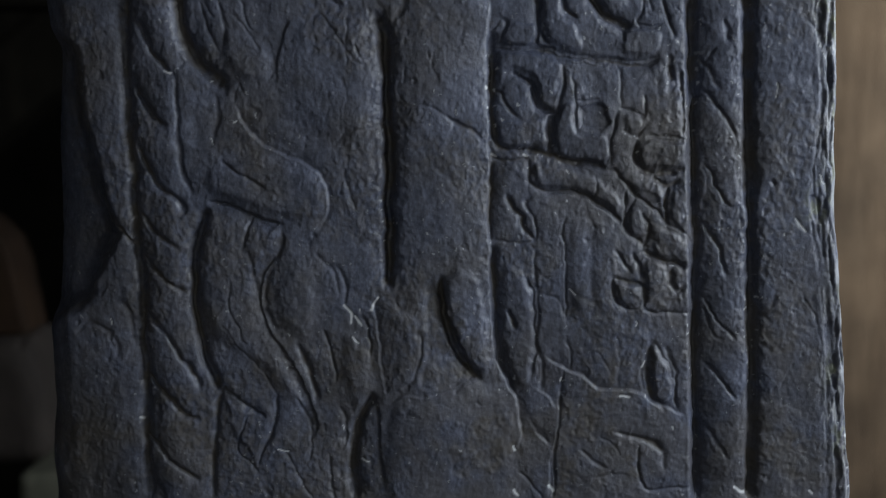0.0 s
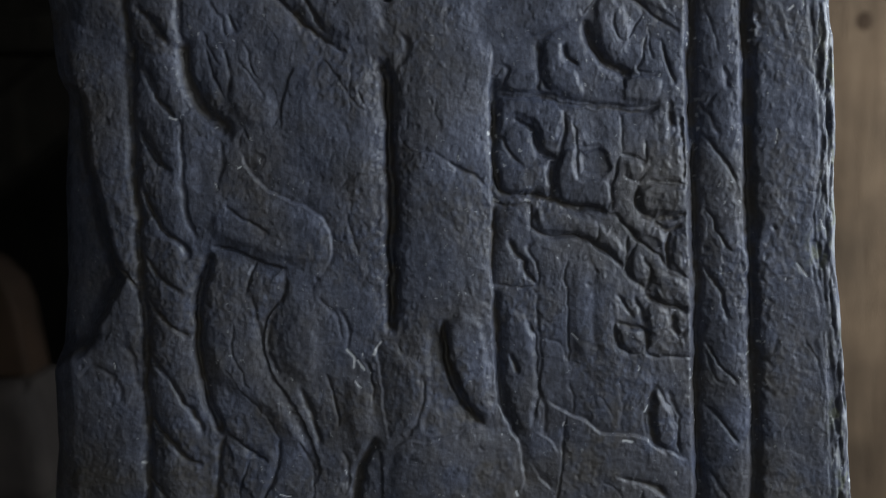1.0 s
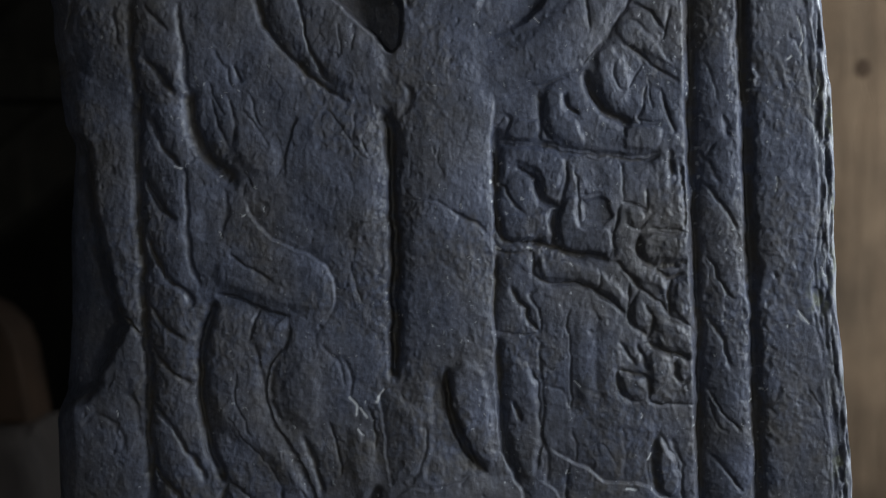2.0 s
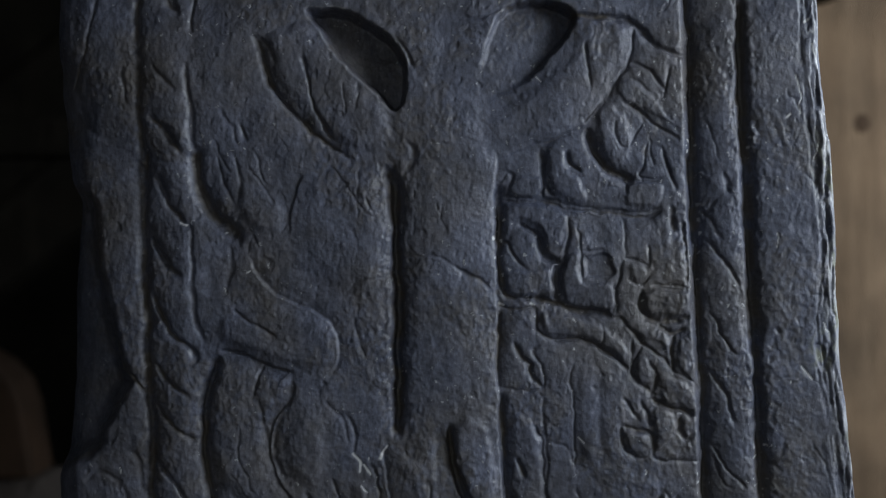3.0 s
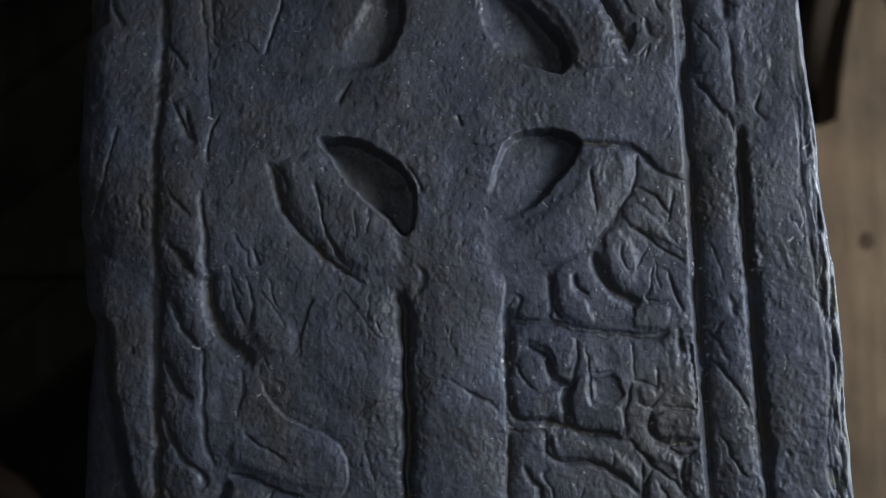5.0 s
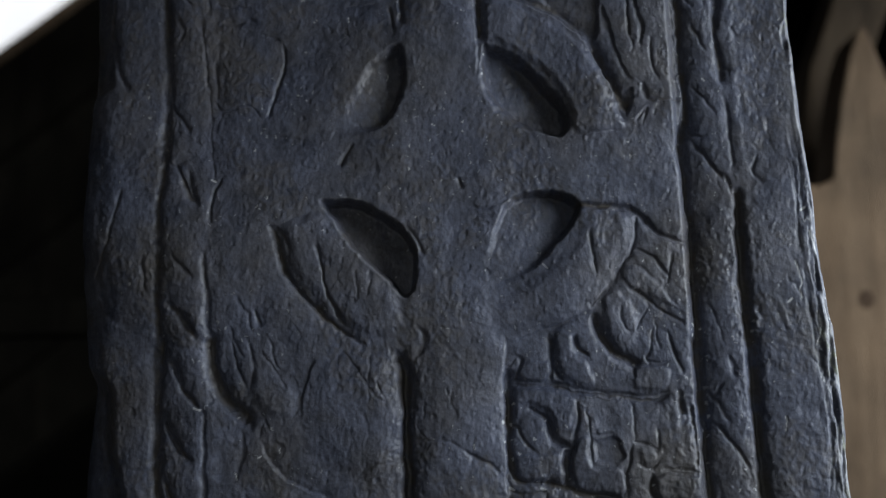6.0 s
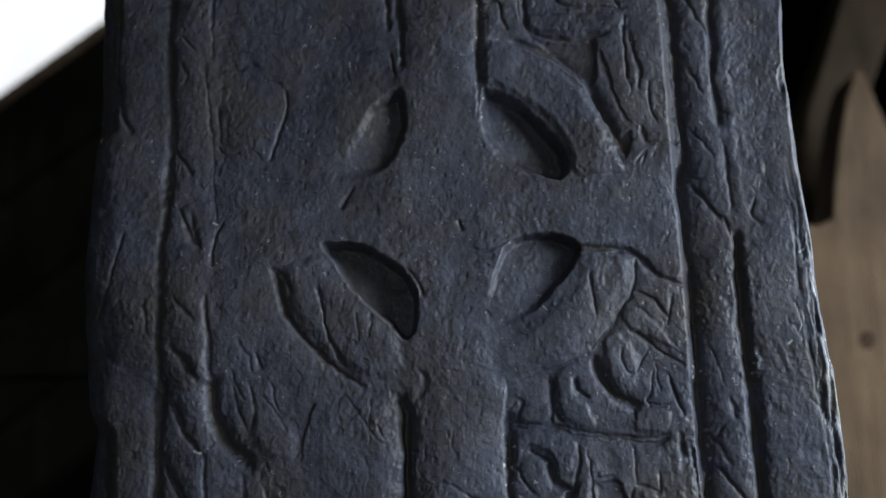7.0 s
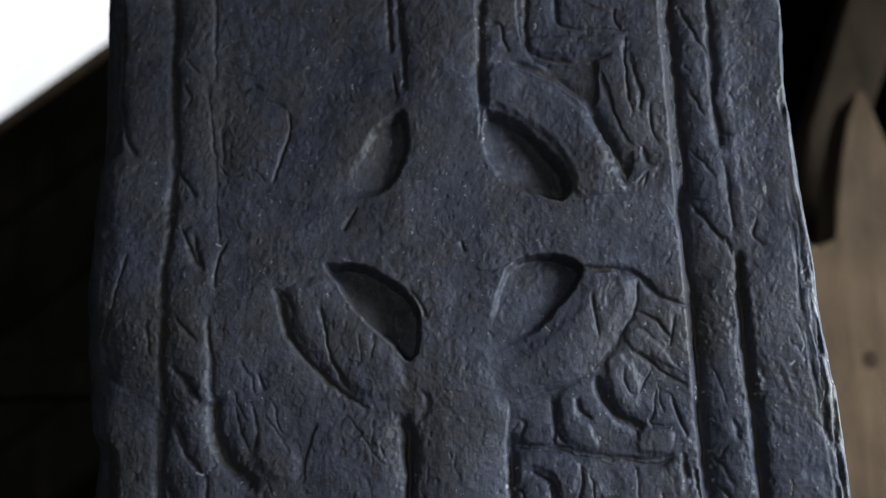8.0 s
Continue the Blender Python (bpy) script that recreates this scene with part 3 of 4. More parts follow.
groove([(167, 1461), (174, 1451), (179, 1441)], 3.1, 1.3)
groove([(168, 1419), (175, 1410), (183, 1398)], 2.7, 1.2)
groove([(165, 1391), (169, 1383), (176, 1382)], 3.5, 1.2)
groove([(168, 1378), (175, 1369), (182, 1358), (186, 1351)], 3.8, 2.0)
groove([(187, 1355), (189, 1348), (192, 1340)], 3.4, 1.4)
groove([(167, 1302), (173, 1297), (181, 1298)], 2.2, 0.7)
groove([(167, 1253), (168, 1245), (165, 1228)], 4.8, 2.0)
groove([(184, 1236), (187, 1230), (186, 1221)], 3.7, 1.8)
groove([(173, 1267), (180, 1253), (181, 1242)], 2.2, 0.8)
groove([(169, 1213), (176, 1202), (181, 1191)], 2.9, 1.2)
groove([(201, 1508), (217, 1509), (228, 1509), (236, 1505)], 2.0, 1.4)
groove([(196, 1460), (201, 1450)], 3.9, 0.8)
groove([(189, 1433), (195, 1426)], 3.9, 1.2)
groove([(209, 1368), (206, 1358), (212, 1349)], 3.0, 1.2)
groove([(225, 1286), (232, 1278), (233, 1267)], 1.9, 0.6)
# western border breaks
groove([(-236, 1546), (-234, 1511), (-234, 1477), (-228, 1442), (-219, 1426)], 4.0, 1.8)
groove([(-219, 1352), (-224, 1336), (-229, 1316), (-237, 1294)], 3.0, 1.4)
groove([(-205, 1305), (-202, 1285)], 3.8, 1.2)
# upper western panel
groove([(-164, 1494), (-143, 1496), (-127, 1495), (-115, 1495)], 2.0, 1.6)
groove([(-159, 1485), (-149, 1483), (-134, 1482)], 2.0, 1.0)
groove([(-153, 1471), (-146, 1470), (-138, 1473), (-131, 1472)], 3.6, 1.4)
groove([(-126, 1461), (-120, 1459), (-115, 1456)], 2.4, 1.2)
groove([(-112, 1453), (-110, 1441), (-114, 1427), (-118, 1414), (-121, 1401)], 3.5, 1.6)
groove([(-159, 1415), (-151, 1407), (-140, 1410), (-132, 1409), (-126, 1400)], 2.7, 1.0)
groove([(-159, 1442), (-156, 1415)], 3.1, 0.8)
groove([(-68, 1478), (-57, 1480), (-44, 1481)], 1.6, 0.7)
groove([(-41, 1542), (-40, 1516), (-39, 1494)], 4.0, 2.2)
groove([(-33, 1542), (-32, 1507), (-30, 1486), (-29, 1465)], 6.0, 2.0)
groove([(-37, 1478), (-34, 1456)], 4.0, 1.2)
ledge([(-90, 1383), (-105, 1388), (-125, 1391)], 0.8, 10.1)
groove([(-79, 1504), (-69, 1501), (-67, 1495)], 2.8, 0.7)
groove([(-63, 1382), (-67, 1376), (-73, 1367)], 3.1, 1.5)
dish([(-29, 1450), (-26, 1432), (-28, 1415), (-33, 1403), (-40, 1395), (-53, 1389), (-69, 1386), (-79, 1388), (-77, 1399), (-67, 1411), (-60, 1423), (-53, 1436), (-42, 1445)], 14.0, 7.0, (1.0, 0.0))
# ring of the cross, western half
hollow([(-85, 1342), (-70, 1344), (-55, 1341), (-39, 1332), (-28, 1322), (-22, 1310), (-19, 1297), (-20, 1284), (-25, 1276), (-32, 1278), (-43, 1288), (-55, 1300), (-66, 1311), (-76, 1327)], 36.0, 4.5, (0.35, 0.3))
groove([(-27, 1323), (-22, 1317), (-17, 1304)], 3.0, 1.6)
groove([(-117, 1324), (-113, 1312), (-108, 1297), (-100, 1283), (-90, 1272), (-80, 1263), (-71, 1254)], 5.3, 2.6)
ledge([(-118, 1325), (-114, 1312), (-110, 1299), (-102, 1284), (-93, 1274), (-81, 1263), (-69, 1251), (-55, 1245)], 1.8, 9.0)
groove([(-74, 1257), (-66, 1251), (-54, 1245)], 3.0, 1.4)
groove([(-88, 1311), (-83, 1298), (-81, 1287), (-77, 1275), (-72, 1266), (-68, 1256)], 4.1, 2.0)
ledge([(-89, 1336), (-104, 1330), (-117, 1324)], 0.8, 7.6)
groove([(-116, 1324), (-108, 1316), (-104, 1307)], 4.2, 1.4)
groove([(-61, 1295), (-60, 1275)], 1.9, 1.0)
groove([(-51, 1287), (-53, 1276)], 1.9, 0.8)
swell([(-112, 1324), (-85, 1335), (-74, 1318), (-55, 1296), (-32, 1275), (-31, 1253), (-51, 1248), (-70, 1257), (-89, 1276), (-104, 1295)], 1.4, 9.8)
groove([(-129, 1268), (-122, 1258)], 3.0, 1.4)
groove([(-144, 1258), (-140, 1247), (-134, 1236)], 2.2, 0.8)
groove([(-141, 1277), (-133, 1266), (-129, 1255)], 3.0, 0.8)
groove([(-122, 1240), (-113, 1228), (-106, 1215)], 2.2, 0.8)
groove([(-47, 1221), (-42, 1209)], 2.2, 0.8)
groove([(-51, 1240), (-53, 1220), (-52, 1206)], 2.2, 0.6)
groove([(-20, 1257), (-15, 1251), (-17, 1242), (-23, 1236)], 4.8, 1.1)
groove([(-30, 1239), (-29, 1216), (-29, 1186)], 8.1, 2.4)
# cross head, middle
groove([(8, 1357), (10, 1348)], 3.4, 2.4)
groove([(16, 1337), (26, 1336), (36, 1339), (50, 1343)], 2.3, 1.2)
groove([(16, 1327), (21, 1331), (28, 1330)], 1.9, 0.7)
# ring of the cross, eastern half
hollow([(26, 1449), (39, 1447), (52, 1440), (63, 1430), (73, 1419), (82, 1407), (85, 1396), (83, 1387), (76, 1384), (64, 1386), (49, 1391), (37, 1399), (29, 1411), (25, 1426)], 23.0, 5.8, (0.5, 0.3))
ledge([(27, 1484), (38, 1482), (52, 1479), (64, 1474), (79, 1466), (91, 1456), (100, 1443), (107, 1429), (114, 1413), (119, 1398), (124, 1389)], 3.6, 10.2)
groove([(46, 1484), (64, 1479), (83, 1468), (97, 1455), (106, 1440)], 5.9, 1.6)
groove([(83, 1385), (99, 1386), (122, 1387)], 2.3, 1.2)
groove([(26, 1540), (25, 1497), (25, 1453)], 6.0, 2.8)
ledge([(22, 1540), (22, 1489), (22, 1451), (23, 1426)], 1.4, 7.9)
swell([(29, 1481), (52, 1476), (79, 1463), (99, 1441), (112, 1411), (121, 1389), (88, 1387), (84, 1405), (66, 1430), (39, 1449), (28, 1451)], 1.7, 5.5)
dish([(42, 1340), (52, 1346), (67, 1347), (81, 1344), (89, 1337), (86, 1325), (77, 1313), (65, 1300), (50, 1288), (35, 1279), (26, 1274), (24, 1288), (26, 1304), (31, 1324)], 18.0, 4.9, (0.75, 0.65))
groove([(85, 1336), (101, 1336), (120, 1334), (129, 1329), (138, 1319), (146, 1314), (159, 1309)], 4.9, 2.8)
groove([(126, 1327), (126, 1318), (122, 1306), (116, 1295), (108, 1284), (100, 1274), (94, 1267)], 3.0, 1.8)
ledge([(125, 1325), (126, 1317), (121, 1306), (115, 1294), (108, 1283), (94, 1266), (79, 1260), (67, 1256), (56, 1251), (42, 1246), (34, 1251)], 1.4, 7.5)
groove([(93, 1265), (79, 1259), (67, 1254)], 3.0, 1.0)
groove([(96, 1319), (97, 1303), (98, 1289)], 2.6, 1.6)
swell([(89, 1334), (123, 1331), (122, 1314), (108, 1288), (90, 1269), (60, 1255), (38, 1250), (31, 1267), (54, 1287), (77, 1303), (87, 1322)], 1.3, 11.2)
ledge([(161, 1409), (159, 1388), (156, 1375), (154, 1367), (157, 1352)], 1.8, 6.1)
groove([(145, 1409), (155, 1408), (163, 1410)], 3.1, 1.8)
# key pattern below the eastern arm
groove([(125, 1306), (133, 1302), (139, 1297), (147, 1287)], 3.4, 1.8)
groove([(149, 1303), (146, 1283)], 3.0, 1.4)
ledge([(139, 1283), (134, 1290), (125, 1296), (115, 1299)], 1.0, 5.2)
groove([(120, 1281), (130, 1274), (137, 1266), (146, 1261), (156, 1257)], 3.0, 1.9)
groove([(114, 1268), (114, 1260), (118, 1252), (123, 1252)], 2.2, 1.2)
groove([(124, 1252), (128, 1261), (131, 1266)], 2.6, 1.2)
groove([(135, 1254), (133, 1242), (129, 1233), (135, 1231), (144, 1231)], 2.2, 1.6)
groove([(136, 1257), (138, 1248), (138, 1240)], 1.8, 1.4)
groove([(145, 1251), (148, 1235), (153, 1223)], 2.9, 1.6)
groove([(95, 1263), (99, 1251), (106, 1241), (115, 1234), (124, 1230)], 7.7, 3.6)
groove([(82, 1248), (85, 1240), (91, 1235)], 4.4, 2.4)
groove([(66, 1250), (66, 1237), (68, 1226), (74, 1219)], 2.9, 1.6)
groove([(44, 1236), (39, 1229)], 2.2, 1.0)
groove([(37, 1220), (51, 1219), (64, 1218), (77, 1216), (95, 1213), (109, 1210), (128, 1209), (143, 1212)], 4.0, 1.6)
groove([(119, 1231), (121, 1220)], 2.6, 1.2)
groove([(114, 1231), (129, 1229), (143, 1229)], 1.8, 1.0)
groove([(151, 1213), (149, 1203)], 4.4, 1.6)
swell([(106, 1280), (120, 1273), (127, 1254), (115, 1238), (106, 1245), (101, 1262)], 1.2, 4.4)
swell([(118, 1295), (132, 1291), (141, 1280), (153, 1265), (135, 1272), (117, 1284)], 0.9, 3.7)
swell([(122, 1228), (142, 1227), (142, 1214), (121, 1213)], 1.0, 2.9)
swell([(69, 1251), (80, 1251), (83, 1238), (92, 1229), (95, 1216), (73, 1222)], 0.9, 4.4)
# upper eastern panel
ledge([(51, 1540), (51, 1514), (52, 1497), (55, 1487), (62, 1483)], 1.6, 7.2)
groove([(59, 1540), (57, 1514), (57, 1495), (62, 1485)], 5.6, 1.6)
groove([(31, 1514), (39, 1513), (41, 1502), (45, 1493)], 3.2, 1.6)
groove([(80, 1539), (79, 1518), (84, 1510), (105, 1507), (128, 1505)], 3.6, 2.0)
ledge([(129, 1503), (105, 1505), (85, 1507)], 0.8, 4.8)
ledge([(134, 1520), (126, 1521), (106, 1524), (98, 1533)], 1.2, 4.8)
groove([(120, 1521), (120, 1513), (124, 1505)], 3.6, 2.0)
groove([(60, 1491), (72, 1486), (89, 1484), (108, 1486), (116, 1488)], 4.8, 2.4)
hollow([(63, 1483), (63, 1483), (108, 1485), (108, 1485), (108, 1466), (104, 1447), (104, 1447), (92, 1459), (78, 1470)], 3.2, 4.7)
ledge([(125, 1503), (125, 1488)], 1.2, 4.0)
ledge([(135, 1419), (125, 1426), (120, 1436), (116, 1448), (113, 1465), (108, 1480)], 2.8, 5.5)
groove([(102, 1445), (110, 1430), (118, 1414), (124, 1403)], 6.6, 3.2)
groove([(125, 1500), (126, 1474), (127, 1457), (129, 1444)], 3.2, 1.5)
groove([(129, 1487), (132, 1472), (136, 1459), (134, 1446)], 3.9, 1.4)
groove([(141, 1450), (142, 1432), (147, 1423)], 3.1, 1.4)
ledge([(137, 1413), (136, 1421), (125, 1426)], 1.0, 3.9)
hollow([(121, 1414), (128, 1417), (129, 1409), (124, 1398), (122, 1404)], 2.4, 2.7)
groove([(130, 1395), (137, 1402), (134, 1391)], 2.3, 1.2)
groove([(135, 1419), (139, 1408), (145, 1409)], 3.5, 1.6)
swell([(61, 1503), (122, 1500), (123, 1489), (84, 1488), (62, 1492)], 1.0, 3.6)
# worn and broken western border
hollow([(-308, 1229), (-229, 1228), (-220, 1187), (-212, 1144), (-203, 1110), (-199, 1102), (-204, 1094), (-218, 1072), (-230, 1051), (-321, 1037)], 20.0, 17.8)
groove([(-204, 1108), (-197, 1101), (-191, 1094), (-190, 1083)], 4.3, 2.4)
ledge([(-191, 1094), (-191, 1072), (-188, 1050)], 1.2, 10.8)
groove([(-204, 1058), (-196, 1050), (-194, 1028)], 5.1, 1.0)
groove([(-234, 1036), (-223, 1043), (-209, 1036), (-206, 1021)], 5.1, 0.8)
hollow([(-302, 1318), (-239, 1315), (-227, 1315), (-219, 1297), (-222, 1271), (-228, 1260), (-297, 1250)], 4.0, 15.1)
hollow([(-319, 1556), (-241, 1555), (-233, 1486), (-230, 1440), (-238, 1423), (-309, 1421)], 4.0, 8.8)
# splits and chips along the eastern edge
groove([(248, 1225), (250, 1200), (251, 1176), (251, 1153)], 2.1, 1.6)
groove([(246, 1163), (248, 1153)], 1.8, 1.2)
groove([(251, 1139), (251, 1121)], 2.2, 1.4)
groove([(236, 1157), (245, 1154)], 1.1, 0.6)
groove([(244, 1154), (242, 1137), (244, 1124)], 1.8, 0.7)
hollow([(239, 1122), (245, 1124), (250, 1115), (249, 1106), (243, 1109)], 1.6, 2.5)
groove([(233, 1109), (239, 1101), (244, 1098)], 1.4, 0.8)
groove([(253, 1111), (253, 1097), (255, 1079), (258, 1053)], 2.2, 1.4)
groove([(238, 1060), (246, 1046), (251, 1016)], 1.8, 0.7)
groove([(259, 1045), (260, 1023), (263, 997)], 2.2, 1.4)
groove([(216, 1133), (219, 1130)], 3.6, 1.2)
groove([(213, 1102), (229, 1101)], 1.1, 0.5)
groove([(240, 1285), (243, 1270), (243, 1252)], 1.9, 1.0)
groove([(249, 1270), (250, 1248), (250, 1226)], 2.2, 1.2)
groove([(236, 1234), (243, 1226), (245, 1212)], 1.8, 0.9)
hollow([(233, 1465), (237, 1463), (236, 1447), (232, 1441), (229, 1453)], 1.8, 2.3)
# fresh scars
scar([(233, 1109), (239, 1101)], 0.8)
scar([(247, 1137), (250, 1130)], 0.8)
scar([(246, 1168), (246, 1164)], 0.7)
scar([(-56, 1056), (-54, 1053), (-52, 1050), (-52, 1044)], 1.2)
scar([(-50, 1049), (-46, 1042)], 0.9)
scar([(-35, 1060), (-37, 1056), (-39, 1052)], 1.2)
scar([(-51, 1035), (-48, 1032)], 0.9)
scar([(121, 994), (124, 994), (127, 993)], 1.2)
scar([(82, 1006), (82, 1003)], 0.9)
scar([(198, 930), (202, 928), (205, 927)], 1.4)
scar([(246, 928), (248, 926)], 1.4)
scar([(-192, 980), (-189, 979)], 1.2)
scar([(58, 1150), (61, 1149)], 1.0)
scar([(38, 1152), (41, 1151)], 1.0)
scar([(52, 961), (53, 958)], 1.1)
scar([(52, 931), (55, 927)], 1.3)
scar([(75, 934), (78, 930)], 1.3)
scar([(-47, 953), (-42, 951)], 0.9)
scar([(-102, 961), (-95, 959)], 0.8)
scar([(-124, 1172), (-121, 1173)], 0.9)
scar([(137, 1017), (135, 1013)], 0.8)
scar([(156, 973), (157, 971)], 0.7)
scar([(235, 1330), (238, 1332)], 1.3)
scar([(224, 1269), (226, 1271)], 1.1)
scar([(-167, 1205), (-162, 1204)], 1.0)
scar([(229, 1295), (233, 1286), (233, 1271)], 0.6)
scar([(243, 1263), (245, 1252), (242, 1241)], 0.6)
scar([(248, 1266), (250, 1252), (250, 1235)], 0.6)
scar([(241, 1316), (244, 1300)], 0.6)

# small pale scratches all over the face
nick = np.random.default_rng(21)
for _ in range(25):
    x, z, turn, far = nick.uniform(-215, 225), nick.uniform(925, 1540), nick.normal(1.9, 0.5), nick.uniform(0.5, 2.6)
    scar([(x, z), (x + far * math.cos(turn) + 0.4, z + far * math.sin(turn)), (x + 2 * far * math.cos(turn), z + 2 * far * math.sin(turn))], nick.uniform(0.4, 0.65))

# cord borders are rounded rolls, the shaft is slightly domed
def roll(centre, half, height):
    c = side(centre, rows_z)[:, None]
    return height * np.clip(1 - ((X - c) / half) ** 2, 0, 1) ** 1.5


def blurred(a, across, up):
    across, up = across / CELL, up / CELL
    fy, fx = np.fft.fftfreq(SHAPE[0])[:, None], np.fft.rfftfreq(SHAPE[1])[None]
    return np.fft.irfft2(np.fft.rfft2(a) * np.exp(-2 * np.pi**2 * ((fx * across) ** 2 + (fy * up) ** 2)), SHAPE)


# the ground between the cuts is worn to cushions
H = 1.3 * rise - 0.75 * cut - drop - 0.75 * blurred(cut, 1.8, 1.8) - 1.2 * blurred(cut, 5.5, 5.5)
H += roll(((900, -170), (1144, -170), (1231, -173), (1300, -177), (1514, -180)), 22, 2.0) + roll(((900, 192), (1087, 186), (1229, 182), (1363, 179), (1507, 173)), 17, 1.2)
H += roll(((900, 2), (1250, 3), (1540, -7)), 38, 3.0) * smooth((np.abs(Z - 1362) - 50) / 60)
# the eastern cord lies sunk between its grooves, tilted from the lamp to darken it
cord = X - side(((900, 192), (1087, 186), (1229, 182), (1363, 179), (1507, 173)), rows_z)[:, None]
H -= (2.6 - 0.15 * cord) * smooth((24 - np.abs(cord)) / 6)
# upper western panel and western border slope from the lamp: shade by shape
H -= 0.068 * np.clip(-X - 30, 0, 140) * smooth((Z - 1290) / 110) + (0.05 + 0.06 * smooth((1350 - Z) / 100)) * np.clip(-X - 165, 0, 80)
# the western side falls back towards the foot
H -= 0.05 * np.clip(-X - 90, 0, 200) * smooth((1340 - Z) / 120)
# the head of the slab is slightly twisted, which lowers its brightness by shape
H += 0.03 * X * smooth((Z - 1390) / 120)
# the eastern border band leans in a little, so the shape dims it
H += 0.05 * np.clip(X - 212, 0, 40)
# wear: waves, worn patches, bedding streaks, pits
H += 0.9 * soft_noise(SHAPE, 34, 48) + 0.26 * soft_noise(SHAPE, 12, 13) + 0.09 * soft_noise(SHAPE, 4, 4.5) + 0.06 * soft_noise(SHAPE, 1.5, 1.6) + 0.03 * soft_noise(SHAPE, 0.8, 0.8)
pits = soft_noise(SHAPE, 1.7, 2.2)
H -= 0.55 * smooth((pits - 1.9) / 0.5) * smooth(0.5 + 0.8 * soft_noise(SHAPE, 20, 20))
beads = soft_noise(SHAPE, 1.5, 1.7)
H += 0.35 * smooth((beads - 1.9) / 0.6)
nicks = soft_noise(SHAPE, 1.1, 1.9)
H -= 0.35 * smooth((nicks - 2.1) / 0.5)
flakes = soft_noise(SHAPE, 14, 20) + 0.4 * soft_noise(SHAPE, 3, 5)
H -= 0.25 * smooth((flakes - 1.3) / 0.15) + 0.25 * smooth((flakes + 1.5) / -0.15)
# tooling left between the cuts
coarse = smooth((soft_noise(SHAPE, 17, 21) + 0.35 * soft_noise(SHAPE, 5, 6) - 0.15) / 0.7)
tooled = 0.08 + 0.8 * smooth(blurred(cut, 7.0, 7.0) / 0.9) + 0.5 * coarse
# the upper western panel is worn smooth
tooled *= 1 - 0.6 * smooth((Z - 1380) / 60) * smooth((20 - X) / 60)
H -= tooled * (0.34 * np.abs(soft_noise(SHAPE, 6.5, 8.5)) + 0.30 * np.abs(soft_noise(SHAPE, 3.0, 3.8)) + 0.24 * np.abs(soft_noise(SHAPE, 1.4, 1.7)) - 0.55)
# hairline cracks where smooth fields cross zero
for grain_x, grain_z, deep in ((9, 16, 0.16), (5, 9, 0.14), (2.5, 5, 0.12)):
    line, patch = soft_noise(SHAPE, grain_x, grain_z), soft_noise(SHAPE, 14, 14)
    H -= deep * np.exp(-((line / 0.07) ** 2)) * smooth((patch - 0.6) / 0.8)
# the eastern edge is split along the bedding
H += np.exp(-((xr - X) / 10) ** 2) * (0.65 * soft_noise(SHAPE, 1.8, 22) + 0.5 * soft_noise(SHAPE, 1.1, 7)) * smooth((1330 - Z) / 120)
chips = soft_noise(SHAPE, 2.2, 18) + 0.5 * soft_noise(SHAPE, 1.0, 6)
edge_band = smooth((22 - (xr - X)) / 12) * smooth((1420 - Z) / 120)
H -= edge_band * (0.8 * smooth((chips - 0.3) / 0.25) + 1.2 * smooth((chips - 1.1) / 0.25) + 0.6 * smooth((chips + 1.0) / 0.25))
# edges turn back
rough_edge = 1 + 0.16 * soft_noise(SHAPE, 5, 14) + 0.08 * soft_noise(SHAPE, 2, 5)
low = smooth((1340 - rows_z) / 120)[:, None]
for d, radius, rough in ((X - xl, 25.0, 0.4), (xr - X, 4.0 + 5.0 * low, 0.8)):
    e = np.clip(1 - d / (radius * np.clip(1 + rough * (rough_edge - 1), 0.5, 1.6)), 0, 1)
    H -= np.minimum(radius, 30.0) * (1 - np.sqrt(np.clip(1 - 0.985 * e * e, 0, 1)))
H -= 13.0 * (1 - low) * np.clip(1 - (xr - X) / (5.8 + 0.5 * soft_noise(SHAPE, 3, 14)), 0, 1) ** 1.15
H -= 40 * (1 - np.sqrt(np.clip(1 - np.clip((Z - 1690) / 30, 0, 0.99) ** 2, 0, 1)))
# fresh pale breaks along the eastern edge and on sharp arrises, lichen in a few spots
steep = np.hypot(*np.gradient(blurred(H, 0.8, 0.8)))
near_edge = np.exp(-(((xr - X) / 9) ** 2))
BROKEN = fresh + 0.55 * edge_band * np.exp(-(((chips - 0.05) / 0.14) ** 2)) * smooth(0.4 + soft_noise(SHAPE, 5, 12)) + 0.3 * near_edge * smooth(0.25 + 0.5 * soft_noise(SHAPE, 1.3, 7)) + smooth((steep - 0.35) / 0.6) * (drop < 5) * smooth((soft_noise(SHAPE, 0.9, 1.1) - 1.7) / 0.5) * smooth((soft_noise(SHAPE, 25, 25) + 0.2) / 1.0) * smooth((X + 120) / 60)
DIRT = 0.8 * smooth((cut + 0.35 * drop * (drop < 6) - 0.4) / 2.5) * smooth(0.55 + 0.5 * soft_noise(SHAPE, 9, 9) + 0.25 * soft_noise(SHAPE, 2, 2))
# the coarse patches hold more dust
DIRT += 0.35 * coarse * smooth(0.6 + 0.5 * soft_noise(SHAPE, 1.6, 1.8))
